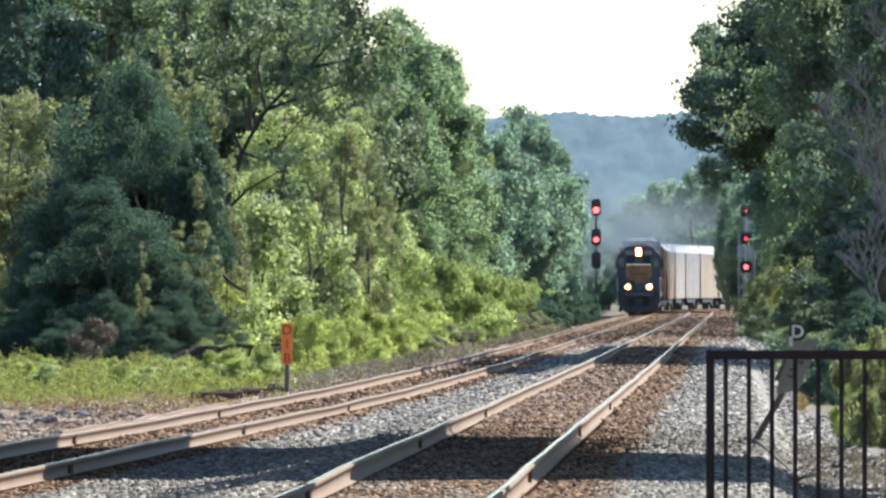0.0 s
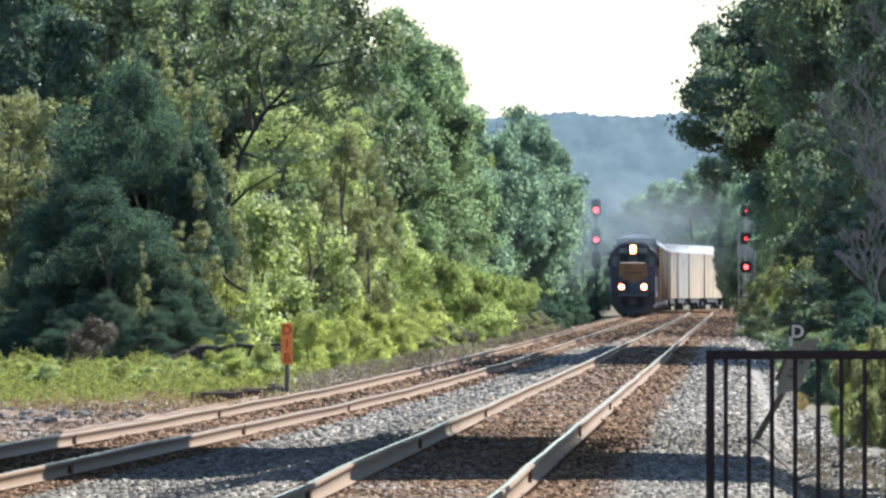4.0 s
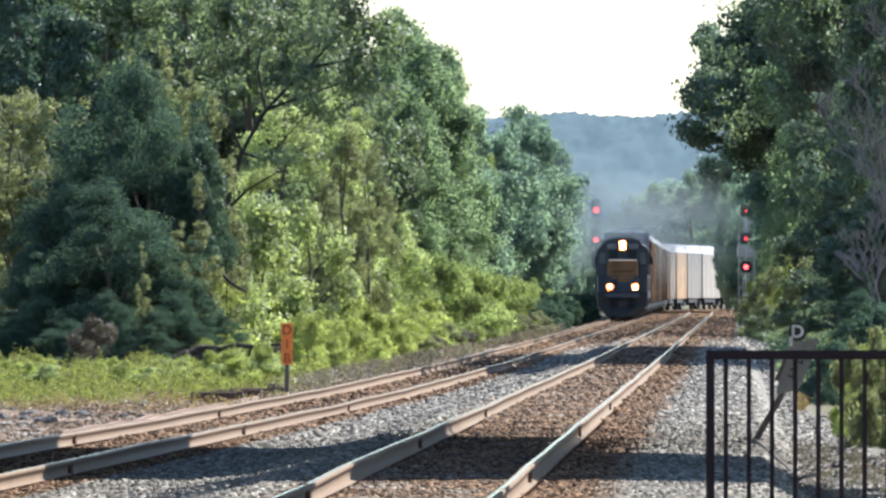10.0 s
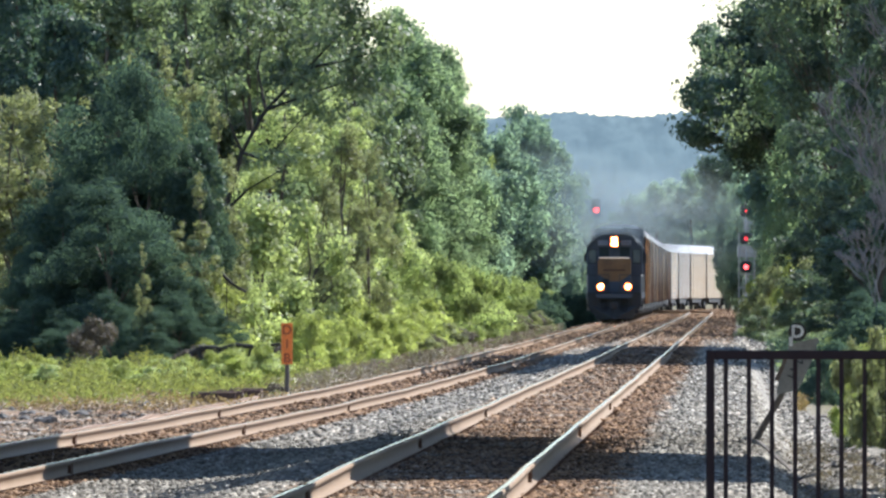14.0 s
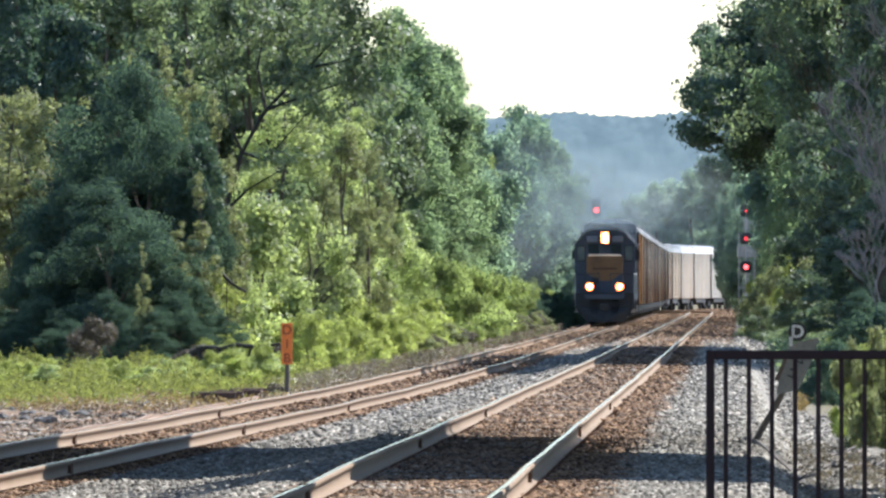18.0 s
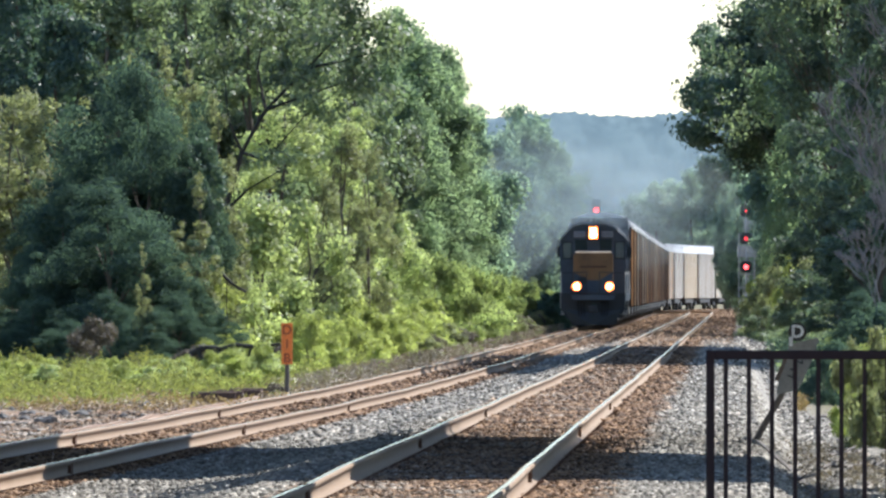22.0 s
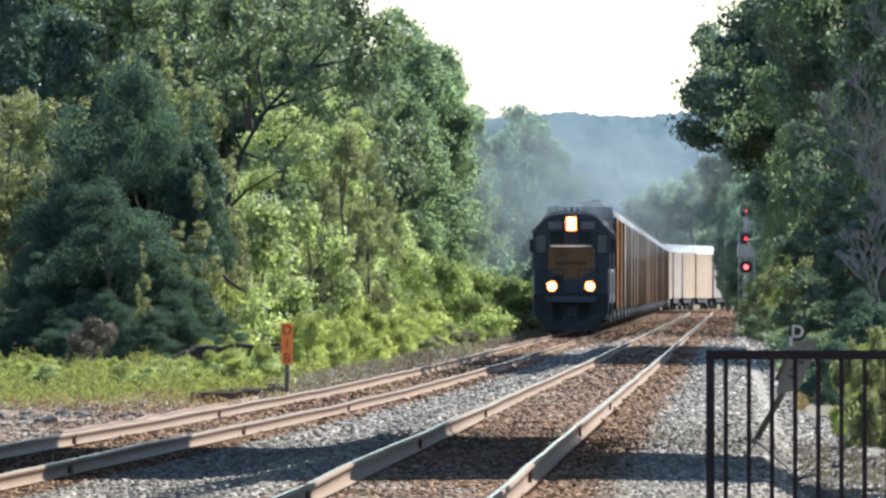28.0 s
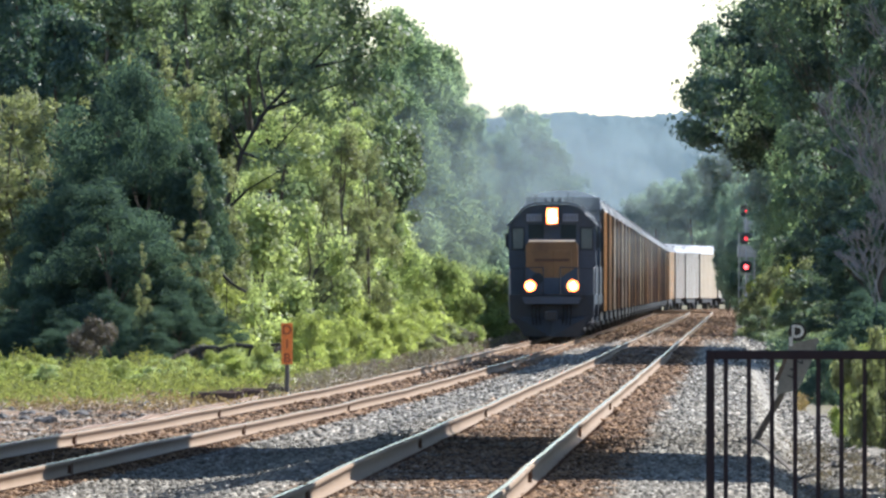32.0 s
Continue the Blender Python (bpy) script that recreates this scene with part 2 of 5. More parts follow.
M = dict(
    ground=ballast_material("ballast_ground", False),
    stone=ballast_material("ballast_stone", True),
    rail_side=surface("rusty_rail", (0.20, 0.132, 0.075), 0.8, 0.0, (0.14, 0.08, 0.045), 0.45, 1.4, 0.2, 25),
    rail_top=surface("polished_rail", (0.185, 0.165, 0.14), 0.12, 1.0, (0.15, 0.12, 0.085), 0.35, 0.8, 0, 40),
    old_rail=surface("flaking_rust", (0.27, 0.185, 0.125), 0.9, 0, (0.16, 0.10, 0.07), 0.5, 3, 0.4),
    tie=surface("weathered_tie", (0.13, 0.10, 0.08), 0.9, 0, (0.25, 0.2, 0.16), 0.5, 6, 0.5, 40),
    rotten=surface("rotten_timber", (0.075, 0.045, 0.034), 0.95, 0, (0.16, 0.11, 0.08), 0.5, 5, 0.5, 30),
    plate=surface("rusty_plate", (0.14, 0.075, 0.045), 0.85, 0.2),
    navy=surface("navy_paint", (0.056, 0.075, 0.104), 0.5, 0, (0.05, 0.04, 0.035), 0.5, 1.2, 0.05),
    yellow=surface("yellow_paint", (0.245, 0.125, 0.048), 0.6, 0, (0.10, 0.055, 0.03), 0.8, 1.0, 0.05),
    black=surface("black_steel", (0.034, 0.040, 0.046), 0.7, 0.1, (0.035, 0.027, 0.02), 0.4),
    board=surface("white_board", (0.27, 0.29, 0.33), 0.5),
    hose=surface("rubber", (0.01, 0.01, 0.01), 0.8),
    chrome=surface("bare_steel", (0.5, 0.5, 0.5), 0.35, 0.9),
    grab=surface("grey_grab_iron", (0.42, 0.42, 0.40), 0.5),
    roof=roof_material(),
    tan=surface("tan_car_paint", (0.48, 0.335, 0.19), 0.65, 0, (0.20, 0.10, 0.05), 0.7, 0.6, 0.05, 12),
    brown=surface("brown_car_paint", (0.21, 0.105, 0.05), 0.7, 0, (0.14, 0.08, 0.045), 0.6, 0.6, 0.05, 12),
    white=surface("white_car_paint", (0.335, 0.32, 0.295), 0.6, 0, (0.25, 0.3, 0.25), 0.4, 0.5, 0.05, 12),
    # end posts, near black to imitate the shaded gaps between cars
    post_dark=surface("gap_dark_post", (0.055, 0.04, 0.034), 0.8, 0, (0.1, 0.06, 0.04), 0.5, 0.8),
    end=surface("dirty_end_paint", (0.22, 0.235, 0.255), 0.7, 0, (0.08, 0.06, 0.05), 0.5, 0.8),
    rib=rib_material(),
    cream=surface("cream_car_paint", (0.36, 0.305, 0.225), 0.6, 0, (0.3, 0.2, 0.1), 0.5, 0.6, 0.05, 12),
    grey=surface("galvanised_panel", (0.31, 0.30, 0.28), 0.55, 0.1, (0.25, 0.18, 0.12), 0.55, 0.6, 0.05, 12),
    fence=surface("dark_red_fence_paint", (0.021, 0.006, 0.008), 0.75, 0, (0.03, 0.015, 0.01), 0.4, 8, 0.1, 60),
    orange=surface("orange_sign_paint", (0.85, 0.22, 0.03), 0.5, 0, (0.4, 0.12, 0.03), 0.4, 4, 0.05),
    letter=surface("dark_letter_paint", (0.24, 0.04, 0.012), 0.6),
    sign_grey=surface("weathered_grey_board", (0.24, 0.235, 0.215), 0.7, 0, (0.2, 0.2, 0.19), 0.5, 3),
    sign_black=surface("black_enamel", (0.012, 0.012, 0.014), 0.4),
    sign_white=surface("white_enamel", (0.8, 0.8, 0.78), 0.5),
    post=surface("weathered_post", (0.10, 0.085, 0.07), 0.85, 0, (0.2, 0.17, 0.14), 0.5, 5),
    straw=surface("dry_straw", (0.42, 0.27, 0.09), 0.9),
    alum=surface("aluminium_paint", (0.33, 0.35, 0.355), 0.45, 0.3),
    rock=surface("dark_rock", (0.07, 0.066, 0.062), 0.9, 0, (0.25, 0.24, 0.22), 0.5, 4, 0.5),
    bark=surface("bark", (0.085, 0.068, 0.052), 0.9, 0, (0.17, 0.15, 0.12), 0.5, 1.5, 0.8, 12),
    # darker bark colour for the leaning and slender trunks and fallen wood
    dark_bark=surface("very_dark_bark", (0.026, 0.024, 0.018), 0.9, 0, (0.06, 0.055, 0.045), 0.5, 1.5, 0.8, 12),
    grey_bark=surface("grey_dead_bark", (0.29, 0.262, 0.258), 0.9, 0, (0.16, 0.13, 0.12), 0.5, 2, 0.6, 14),
    leaf=leaf_material("broad_leaf", (0.108, 0.142, 0.096), (0.232, 0.282, 0.182), 0.46, 0.45, 0.40, 1.42),
    leaf_light=leaf_material("young_leaf", (0.245, 0.28, 0.15), (0.435, 0.485, 0.255), 0.53, 0.5, 0.6, 1.32),
    olive=leaf_material("olive_leaf", (0.155, 0.165, 0.098), (0.295, 0.31, 0.185), 0.5, 0.5, 0.45, 1.35),
    cedar=leaf_material("cedar_spray", (0.062, 0.098, 0.090), (0.090, 0.132, 0.114), 0.44, 0.35, 0.75, 1.2, 0.0),
    # needles lifted and blued, so the colour holds the haze before them
    pine=leaf_material("haze_tinted_needles", (0.166, 0.222, 0.172), (0.243, 0.307, 0.228), 0.61, 0.35, 0.72, 1.2, 0.0),
    bush=leaf_material("bush_leaf", (0.25, 0.278, 0.104), (0.392, 0.428, 0.172), 0.58, 0.7, 0.64, 1.28, 0.15),
    # far and farther: distance haze is put into the pale blue-green
    far=leaf_material("haze_tinted_far_leaf", (0.178, 0.244, 0.240), (0.23, 0.303, 0.290), 0.6, 0.16, 0.8, 1.12, 0.0),
    farther=leaf_material("haze_tinted_farthest_leaf", (0.212, 0.28, 0.28), (0.255, 0.328, 0.322), 0.6, 0.16, 0.85, 1.1, 0.0),
    # darker copy of the broad leaf, with deep shade put into the colour
    teal_leaf=leaf_material("shade_tinted_teal_leaf", (0.056, 0.094, 0.082), (0.112, 0.165, 0.125), 0.36, 0.4, 0.5, 1.35, 0.2),
    # mid oak and bush leaves, with haze mixed into the base colour
    mid_leaf=leaf_material("haze_tinted_oak_leaf", (0.155, 0.208, 0.158), (0.228, 0.292, 0.214), 0.6, 0.3, 0.7, 1.2, 0.0),
    hazy_bush=leaf_material("haze_tinted_bush_leaf", (0.215, 0.26, 0.12), (0.33, 0.38, 0.182), 0.58, 0.7, 0.6, 1.25, 0.05),
    # near-black, almost opaque leaf for unseen trees that block light
    shade_leaf=leaf_material("light_blocking_leaf", (0.035, 0.058, 0.045), (0.06, 0.09, 0.06), 0.08, 0.35, 0.75, 1.2, 0.1),
    deadbush=leaf_material("dead_bush_leaf", (0.085, 0.07, 0.06), (0.135, 0.112, 0.095), 0.3),
    litter=leaf_material("dead_leaf", (0.13, 0.10, 0.075), (0.31, 0.255, 0.19), 0.15),
    grass=leaf_material("meadow_weed", (0.145, 0.155, 0.055), (0.24, 0.247, 0.094), 0.5, 0.7, 0.6, 1.2, 0.05),
    # dark oak leaf; bluish shade is put into the colour as well
    dark_leaf=leaf_material("shade_tinted_oak_leaf", (0.084, 0.122, 0.102), (0.162, 0.217, 0.164), 0.44, 0.4, 0.38, 1.42),
    dry=leaf_material("dry_weed", (0.16, 0.10, 0.05), (0.36, 0.26, 0.14), 0.3),
    # base colour lifted to stand in for sky reflected in the glass
    side_glass=surface("reflection_pale_glass", (0.10, 0.125, 0.125), 0.2, 0, (0.2, 0.2, 0.18), 0.3, 2, 0),
    glass=surface("cab_glass", (0.03, 0.045, 0.05), 0.08, 0, (0.1, 0.1, 0.1), 0.1, 1, 0, spec=0.15),
    lamp=glow("lit_lamp", (1.0, 0.52, 0.20), 140.0),
    # orange glare round the lit lamps, painted as a glowing ring
    lamp_halo=glow("glare_halo_ring", (1.0, 0.17, 0.035), 5.0),
    red=glow("red_signal_lens", (1.0, 0.06, 0.06), 3.4),
    red_dim=glow("red_signal_lens_dim", (0.8, 0.04, 0.05), 1.0),
)


# ---- mesh helpers ----
def box(bm, x0, x1, y0, y1, z0, z1, bevel=0.0):
    vs = [bm.verts.new((x, y, z)) for z in (z0, z1) for y in (y0, y1) for x in (x0, x1)]
    fs = [bm.faces.new([vs[i] for i in f]) for f in ((0, 2, 3, 1), (4, 5, 7, 6), (0, 1, 5, 4), (2, 6, 7, 3), (0, 4, 6, 2), (1, 3, 7, 5))]
    if bevel:
        es = list({e for f in fs for e in f.edges})
        bmesh.ops.bevel(bm, geom=es, offset=bevel, segments=1, affect="EDGES")


def prism(bm, outline, y0, y1, axis="y"):
    """Extrude an outline of (x, z) from y0 to y1; axis x: outline of (y, z) from x = y0 to y1."""
    def p(a_, d, b_):
        return (a_, d, b_) if axis == "y" else (d, a_, b_)
    n = len(outline)
    f0 = [bm.verts.new(p(a_, y0, b_)) for a_, b_ in outline]
    f1 = [bm.verts.new(p(a_, y1, b_)) for a_, b_ in outline]
    bm.faces.new(f0)
    bm.faces.new(f1[::-1])
    for i in range(n):
        j = (i + 1) % n
        bm.faces.new((f0[j], f0[i], f1[i], f1[j]))
    bmesh.ops.recalc_face_normals(bm, faces=bm.faces)


def rod(bm, p, q, r0, r1=None, sides=8, caps=True):
    p, q = Vector(p), Vector(q)
    r1 = r0 if r1 is None else r1
    turn = (q - p).to_track_quat("Z", "Y").to_matrix()
    rings = []
    for o, r in ((p, r0), (q, r1)):
        rings.append([bm.verts.new(o + turn @ Vector((r * math.cos(i * math.tau / sides), r * math.sin(i * math.tau / sides), 0))) for i in range(sides)])
    for i in range(sides):
        j = (i + 1) % sides
        bm.faces.new((rings[0][i], rings[0][j], rings[1][j], rings[1][i]))
    if caps:
        bm.faces.new(rings[0][::-1])
        bm.faces.new(rings[1])


def part(name, bm, material, parent, label=""):
    me = bpy.data.meshes.new(name)
    bm.to_mesh(me)
    bm.free()
    me.materials.append(material)
    ob = new(name, me)
    ob.parent = parent
    if label:
        tagged(ob, label)
    return ob


def made(fn, *args, **kw):
    bm = bmesh.new()
    fn(bm, *args, **kw)
    return bm


def boxes(*items, bevel=0.0):
    bm = bmesh.new()
    for it in items:
        box(bm, *it, bevel=bevel)
    return bm


def rods(*items, sides=8):
    bm = bmesh.new()
    for p, q, r in items:
        rod(bm, p, q, r, sides=sides)
    return bm


def np_mesh(name, verts, quads, material, attrs=None):
    """A mesh straight from arrays of corners and of faces that all have the same number of corners."""
    me = bpy.data.meshes.new(name)
    n, c = quads.shape
    me.vertices.add(len(verts))
    me.vertices.foreach_set("co", np.ascontiguousarray(verts, dtype=np.float32).ravel())
    me.loops.add(n * c)
    me.loops.foreach_set("vertex_index", np.ascontiguousarray(quads, dtype=np.int32).ravel())
    me.polygons.add(n)
    me.polygons.foreach_set("loop_start", np.arange(0, n * c, c, dtype=np.int32))
    me.update(calc_edges=True)
    for key, values in (attrs or {}).items():
        at = me.attributes.new(key, "FLOAT", "POINT")
        at.data.foreach_set("value", np.ascontiguousarray(values, dtype=np.float32))
    me.materials.append(material)
    return me


# ---- ground ----
def rust_at(x, y):
    u, v = x - right_x(y), x - left_x(y)
    r = 0.0
    if abs(u) < 0.7:
        r = 0.35
    elif 0.7 <= u < 2.1:
        r = 0.9 - max(0.0, u - 0.9) * 1.15
    elif -1.2 < u <= -0.7:
        r = 0.85 + (u + 0.7) * 1.5
    if y > 520 and -6 < u < 2.4:
        r = max(r, 0.5 * min(1.0, (y - 520) / 140))
    if abs(v) < 1.25:
        r = max(r, 0.62)
    elif v < 0:
        r = max(r, 0.27)
    return r


def grass_at(x, y):
    u, v = x - right_x(y), x - left_x(y)
    g = 0.0
    if v < -2.6:
        g = min(1, max(0, (-v - 2.6) / 1.5)) * min(1, max(0, (y - 330 - (v + 8) * 6) / 30))
    if u > 2.7:
        edge = 4.2 if y < 260 else 3.2
        g = max(g, min(1, max(0, (u - edge) / 0.8)))
    return g


def make_ground():
    us = [-2500, -1200, -500, -200, -100, -60, -40, -25, -18, -14, -11, -9.5, -8.5, -7.8, -7.2, -6.8, -6.4, -6, -5.6, -5.2, -4.8, -4.4, -4, -3.6, -3.2, -2.8, -2.4,
          -2, -1.6, -1.3, -0.9, -0.5, 0, 0.5, 0.9, 1.3, 1.6, 2, 2.4, 2.8, 3.2, 3.6, 4, 4.5, 5, 6, 7, 9, 12, 18, 30, 60, 120, 300, 800, 2500]
    ys = [-300, -60, -20, 0, 30, 60, 80, 100] + [110 + 2.5 * i for i in range(76)] + [300 + 8 * i for i in range(40)] + [620 + 20 * i for i in range(56)] + [1800, 2000, 2400, 3000, 3800, 4900]
    verts, rust, grass = [], [], []
    for y in ys:
        for u in us:
            x = right_x(y) + u
            n = noise.noise((x * 0.9, y * 0.35, 0))
            z = ground_z(x, y) + n * (0.03 if -9 < u < 4 else 0.12)
            verts.append((x, y, z))
            rust.append(rust_at(x, y))
            grass.append(grass_at(x, y))
    w = len(us)
    i = np.arange(len(ys) - 1)[:, None] * w + np.arange(w - 1)[None, :]
    i = i.ravel()
    quads = np.stack([i, i + 1, i + 1 + w, i + w], 1)
    ob = new("ground", np_mesh("ground", np.array(verts), quads, M["ground"], dict(rust=rust, grass=grass)))
    tagged(ob, "railway ground of grey crushed stone with grassy verges", "ground", kind="structure")


make_ground()

rng = np.random.default_rng(7)


def turned(n):
    """n random rotation matrices."""
    q = rng.normal(size=(n, 4))
    q /= np.linalg.norm(q, axis=1)[:, None]
    w, x, y, z = q.T
    return np.stack([1 - 2 * (y * y + z * z), 2 * (x * y - z * w), 2 * (x * z + y * w),
                     2 * (x * y + z * w), 1 - 2 * (x * x + z * z), 2 * (y * z - x * w),
                     2 * (x * z - y * w), 2 * (y * z + x * w), 1 - 2 * (x * x + y * y)], 1).reshape(n, 3, 3)


def make_stones(name, label, count, y0, y1, smin, smax, band=None):
    base = np.array([(1, 0, 0), (-1, 0, 0), (0, 1, 0), (0, -1, 0), (0, 0, 1), (0, 0, -1)], float)
    tri = np.array([(0, 2, 4), (2, 1, 4), (1, 3, 4), (3, 0, 4), (2, 0, 5), (1, 2, 5), (3, 1, 5), (0, 3, 5)])
    pts, rust = [], []
    while len(pts) < count:
        y = 1 / (1 / y0 + rng.random() * (1 / y1 - 1 / y0))
        half = 0.0262 * y
        x = rng.uniform(-half, half) if band is None else right_x(y) + rng.uniform(*band)
        if grass_at(x, y) > 0.5:
            continue
        r = rust_at(x, y)
        if r > 0.6 and rng.random() < 0.3:
            continue
        u, v = x - right_x(y), x - left_x(y)
        if min(abs(abs(u) - 0.755), abs(abs(v) - 0.755)) < 0.1:
            continue
        pts.append((x, y, ground_z(x, y) + 0.012))
        rust.append(r)
    pts, rust = np.array(pts), np.array(rust)
    n = len(pts)
    s = rng.uniform(smin, smax, n)[:, None] * rng.uniform(0.6, 1.25, (n, 3))
    shape = base[None] * (1 + rng.uniform(-0.35, 0.35, (n, 6, 1)))
    v = np.einsum("nij,nkj->nki", turned(n), shape * s[:, None, :]) * np.array((1, 1, 0.52)) + pts[:, None, :]
    f = (tri[None] + np.arange(n)[:, None, None] * 6).reshape(-1, 3)
    ob = new(name, np_mesh(name, v.reshape(-1, 3), f, M["stone"], dict(rust=np.repeat(rust, 6))))
    tagged(ob, label, "ballast", kind="stuff")


make_stones("ballast_stones", "loose crushed grey and rust-brown ballast stones", 75000, 118, 215, 0.022, 0.05)
make_stones("ballast_stones", "crushed grey ballast stones farther along the line", 38000, 215, 460, 0.035, 0.08)
make_stones("ballast_stones", "crushed grey ballast stones far along the line", 45000, 460, 1500, 0.06, 0.13, (-7.5, 3.6))


# ---- track ----
def make_track(name, cx, rail_z, label, last=1800):
    track = tagged(new(name), label, "railway track", kind="structure")
    prof = [(-0.037, -0.005), (-0.019, 0), (0.019, 0), (0.037, -0.005), (0.037, -0.035), (0.012, -0.05), (0.009, -0.135), (0.07, -0.16), (0.07, -0.175), (-0.07, -0.175), (-0.07, -0.16), (-0.009, -0.135), (-0.012, -0.05), (-0.037, -0.035)]
    ys = [60 + 6 * i for i in range(70)] + [480 + 20 * i for i in range(66) if 480 + 20 * i < last]
    n = len(prof)
    for side in (-0.755, 0.755):
        verts = np.array([(cx(y) + side + a_ + 0.012 * noise.noise((y * 0.11, side, 9)), y, rail_z(y) + b_ + 0.018 * noise.noise((y * 0.06, side * 0.3, rail_z(120)))) for y in ys for a_, b_ in prof])
        quads = np.array([(r * n + i, r * n + (i + 1) % n, (r + 1) * n + (i + 1) % n, (r + 1) * n + i) for r in range(len(ys) - 1) for i in range(n)])
        me = np_mesh("rail", verts, quads[:, ::-1], M["rail_side"])
        me.materials.append(M["rail_top"])
        me.polygons.foreach_set("material_index", np.array([1 if q % n == 1 else 0 for q in range(len(quads))], dtype=np.int32))
        rail = new("rail", me)
        rail.parent = track
        tagged(rail, "rusty steel rail with a polished top")
        for j in range(3):
            y = 131 + j * 47.4 + (14 if side > 0 else 0) + (29 if rail_z is left_z else 0)
            x, z = cx(y) + side, rail_z(y)
            part("joint_bar", boxes((x - 0.032, x + 0.032, y - 0.45, y + 0.45, z - 0.135, z - 0.055), (x - 0.038, x + 0.038, y - 0.02, y + 0.02, z - 0.17, z - 0.004)), M["plate"], track)
    tie_me = bpy.data.meshes.new("tie")
    bm = boxes((-1.3, 1.3, -0.115, 0.115, -0.18, 0), bevel=0.015)
    bm.to_mesh(tie_me)
    bm.free()
    tie_me.materials.append(M["tie"])
    for i in range(170):
        y = 112 + i * 0.56
        t = new("tie", tie_me)
        t.parent = track
        t.location = (cx(y) + rng.uniform(-0.03, 0.03), y, rail_z(y) - 0.178 + rng.uniform(-0.012, 0.008))
        t.rotation_euler = (0, 0, -math.atan((cx(y + 1) - cx(y - 1)) / 2) + rng.uniform(-0.015, 0.015))
    bm = bmesh.new()
    for i in range(520):
        y = 207.2 + i * 0.56
        x, z = cx(y), rail_z(y)
        box(bm, x - 1.3, x + 1.3, y - 0.115, y + 0.115, z - 0.36, z - 0.176)
    tagged(part("tie_row", bm, M["tie"], track), kind="stuff")
    bm = bmesh.new()
    for i in range(340):
        y = 112 + i * 0.56
        x, z = cx(y), rail_z(y)
        for side in (-0.755, 0.755):
            box(bm, x + side - 0.17, x + side + 0.17, y - 0.09, y + 0.09, z - 0.18, z - 0.158)
            for d in (-0.1, 0.1):
                box(bm, x + side + d - 0.015, x + side + d + 0.015, y - 0.02, y + 0.02, z - 0.16, z - 0.135)
    tagged(part("tie_plates", bm, M["plate"], track), kind="stuff")


make_track("track_main", main_x, right_z, "straight railway track with rusty rails in brown ballast", 1300)
make_track("track_second", left_x, left_z, "railway track under the train, rusty rails with bright tops")


def old_siding():
    """A disused rail on old ties that runs beside the second track."""
    S = tagged(new("old_siding_rail"), "disused rusty rail on old ties beside the track", "rail")
    pts = [(-6.9, 236), (-6.4, 252), (-5.8, 274), (-5.1, 302), (-4.57, 325), (-3.95, 352), (-3.5, 376)]
    prof = [(-0.04, 0), (0.04, 0), (0.03, -0.04), (0.06, -0.11), (-0.06, -0.11), (-0.03, -0.04)]
    bm = bmesh.new()
    last = None
    for i in range(46):
        y = 270 + i * 2.0
        x = float(np.interp(y, [p[1] for p in pts], [p[0] for p in pts])) + 0.05 * noise.noise((y * 0.09, 2, 0))
        z = -0.36 + 0.04 * noise.noise((y * 0.13, 5, 0))
        ring = [bm.verts.new((x + a_, y, z + b_)) for a_, b_ in prof]
        if last:
            for j in range(6):
                bm.faces.new((last[j], last[(j + 1) % 6], ring[(j + 1) % 6], ring[j]))
        else:
            bm.faces.new(ring)
        last = ring
    bm.faces.new(last[::-1])
    bmesh.ops.recalc_face_normals(bm, faces=bm.faces)
    part("rail", bm, M["old_rail"], S, "brown rusted rail")
    for i in range(20):
        y = 272 + i * 4.6 + rng.uniform(-0.5, 0.5)
        x = float(np.interp(y, [p[1] for p in pts], [p[0] for p in pts]))
        part("tie", boxes((x - 0.4, x + 0.5, y - 0.11, y + 0.11, -0.6, -0.43 + rng.uniform(-0.03, 0.02)), bevel=0.01), M["rotten"], S)


old_siding()


# ---- train ----
CAR_PITCH, SPEED = 28.0, 19.28


def wheelset(parent, y, r=0.5):
    bm = bmesh.new()
    for s in (-1, 1):
        rod(bm, (s * 0.70, y, r), (s * 0.83, y, r), r, sides=20)
        rod(bm, (s * 0.67, y, r), (s * 0.70, y, r), r + 0.03, sides=20)
    rod(bm, (-0.7, y, r), (0.7, y, r), 0.09)
    part("wheelset", bm, M["black"], parent, "steel wheels on an axle")


def make_truck(parent, y, axles, base):
    t = part("truck", boxes((-1.15, -0.95, y - base / 2 - 0.5, y + base / 2 + 0.5, 0.35, 0.75), (0.95, 1.15, y - base / 2 - 0.5, y + base / 2 + 0.5, 0.35, 0.75),
                            (-1.0, 1.0, y - 0.25, y + 0.25, 0.45, 0.85), bevel=0.03), M["black"], parent, "dark steel wheel truck")
    for i in range(axles):
        wheelset(t, y - base / 2 + base * i / (axles - 1))
    return t


def collar(x, y0, y1, z, r):
    """An open tube, like the hood round a lamp."""
    bm = bmesh.new()
    rings = []
    for y, q in ((y1, r), (y0, r), (y0, r * 0.94), (y1, r * 0.94)):
        rings.append([bm.verts.new((x + q * math.cos(i * math.tau / 20), y, z + q * math.sin(i * math.tau / 20))) for i in range(20)])
    for p, q in zip(rings, rings[1:]):
        for i in range(20):
            bm.faces.new((p[i], p[(i + 1) % 20], q[(i + 1) % 20], q[i]))
    return bm


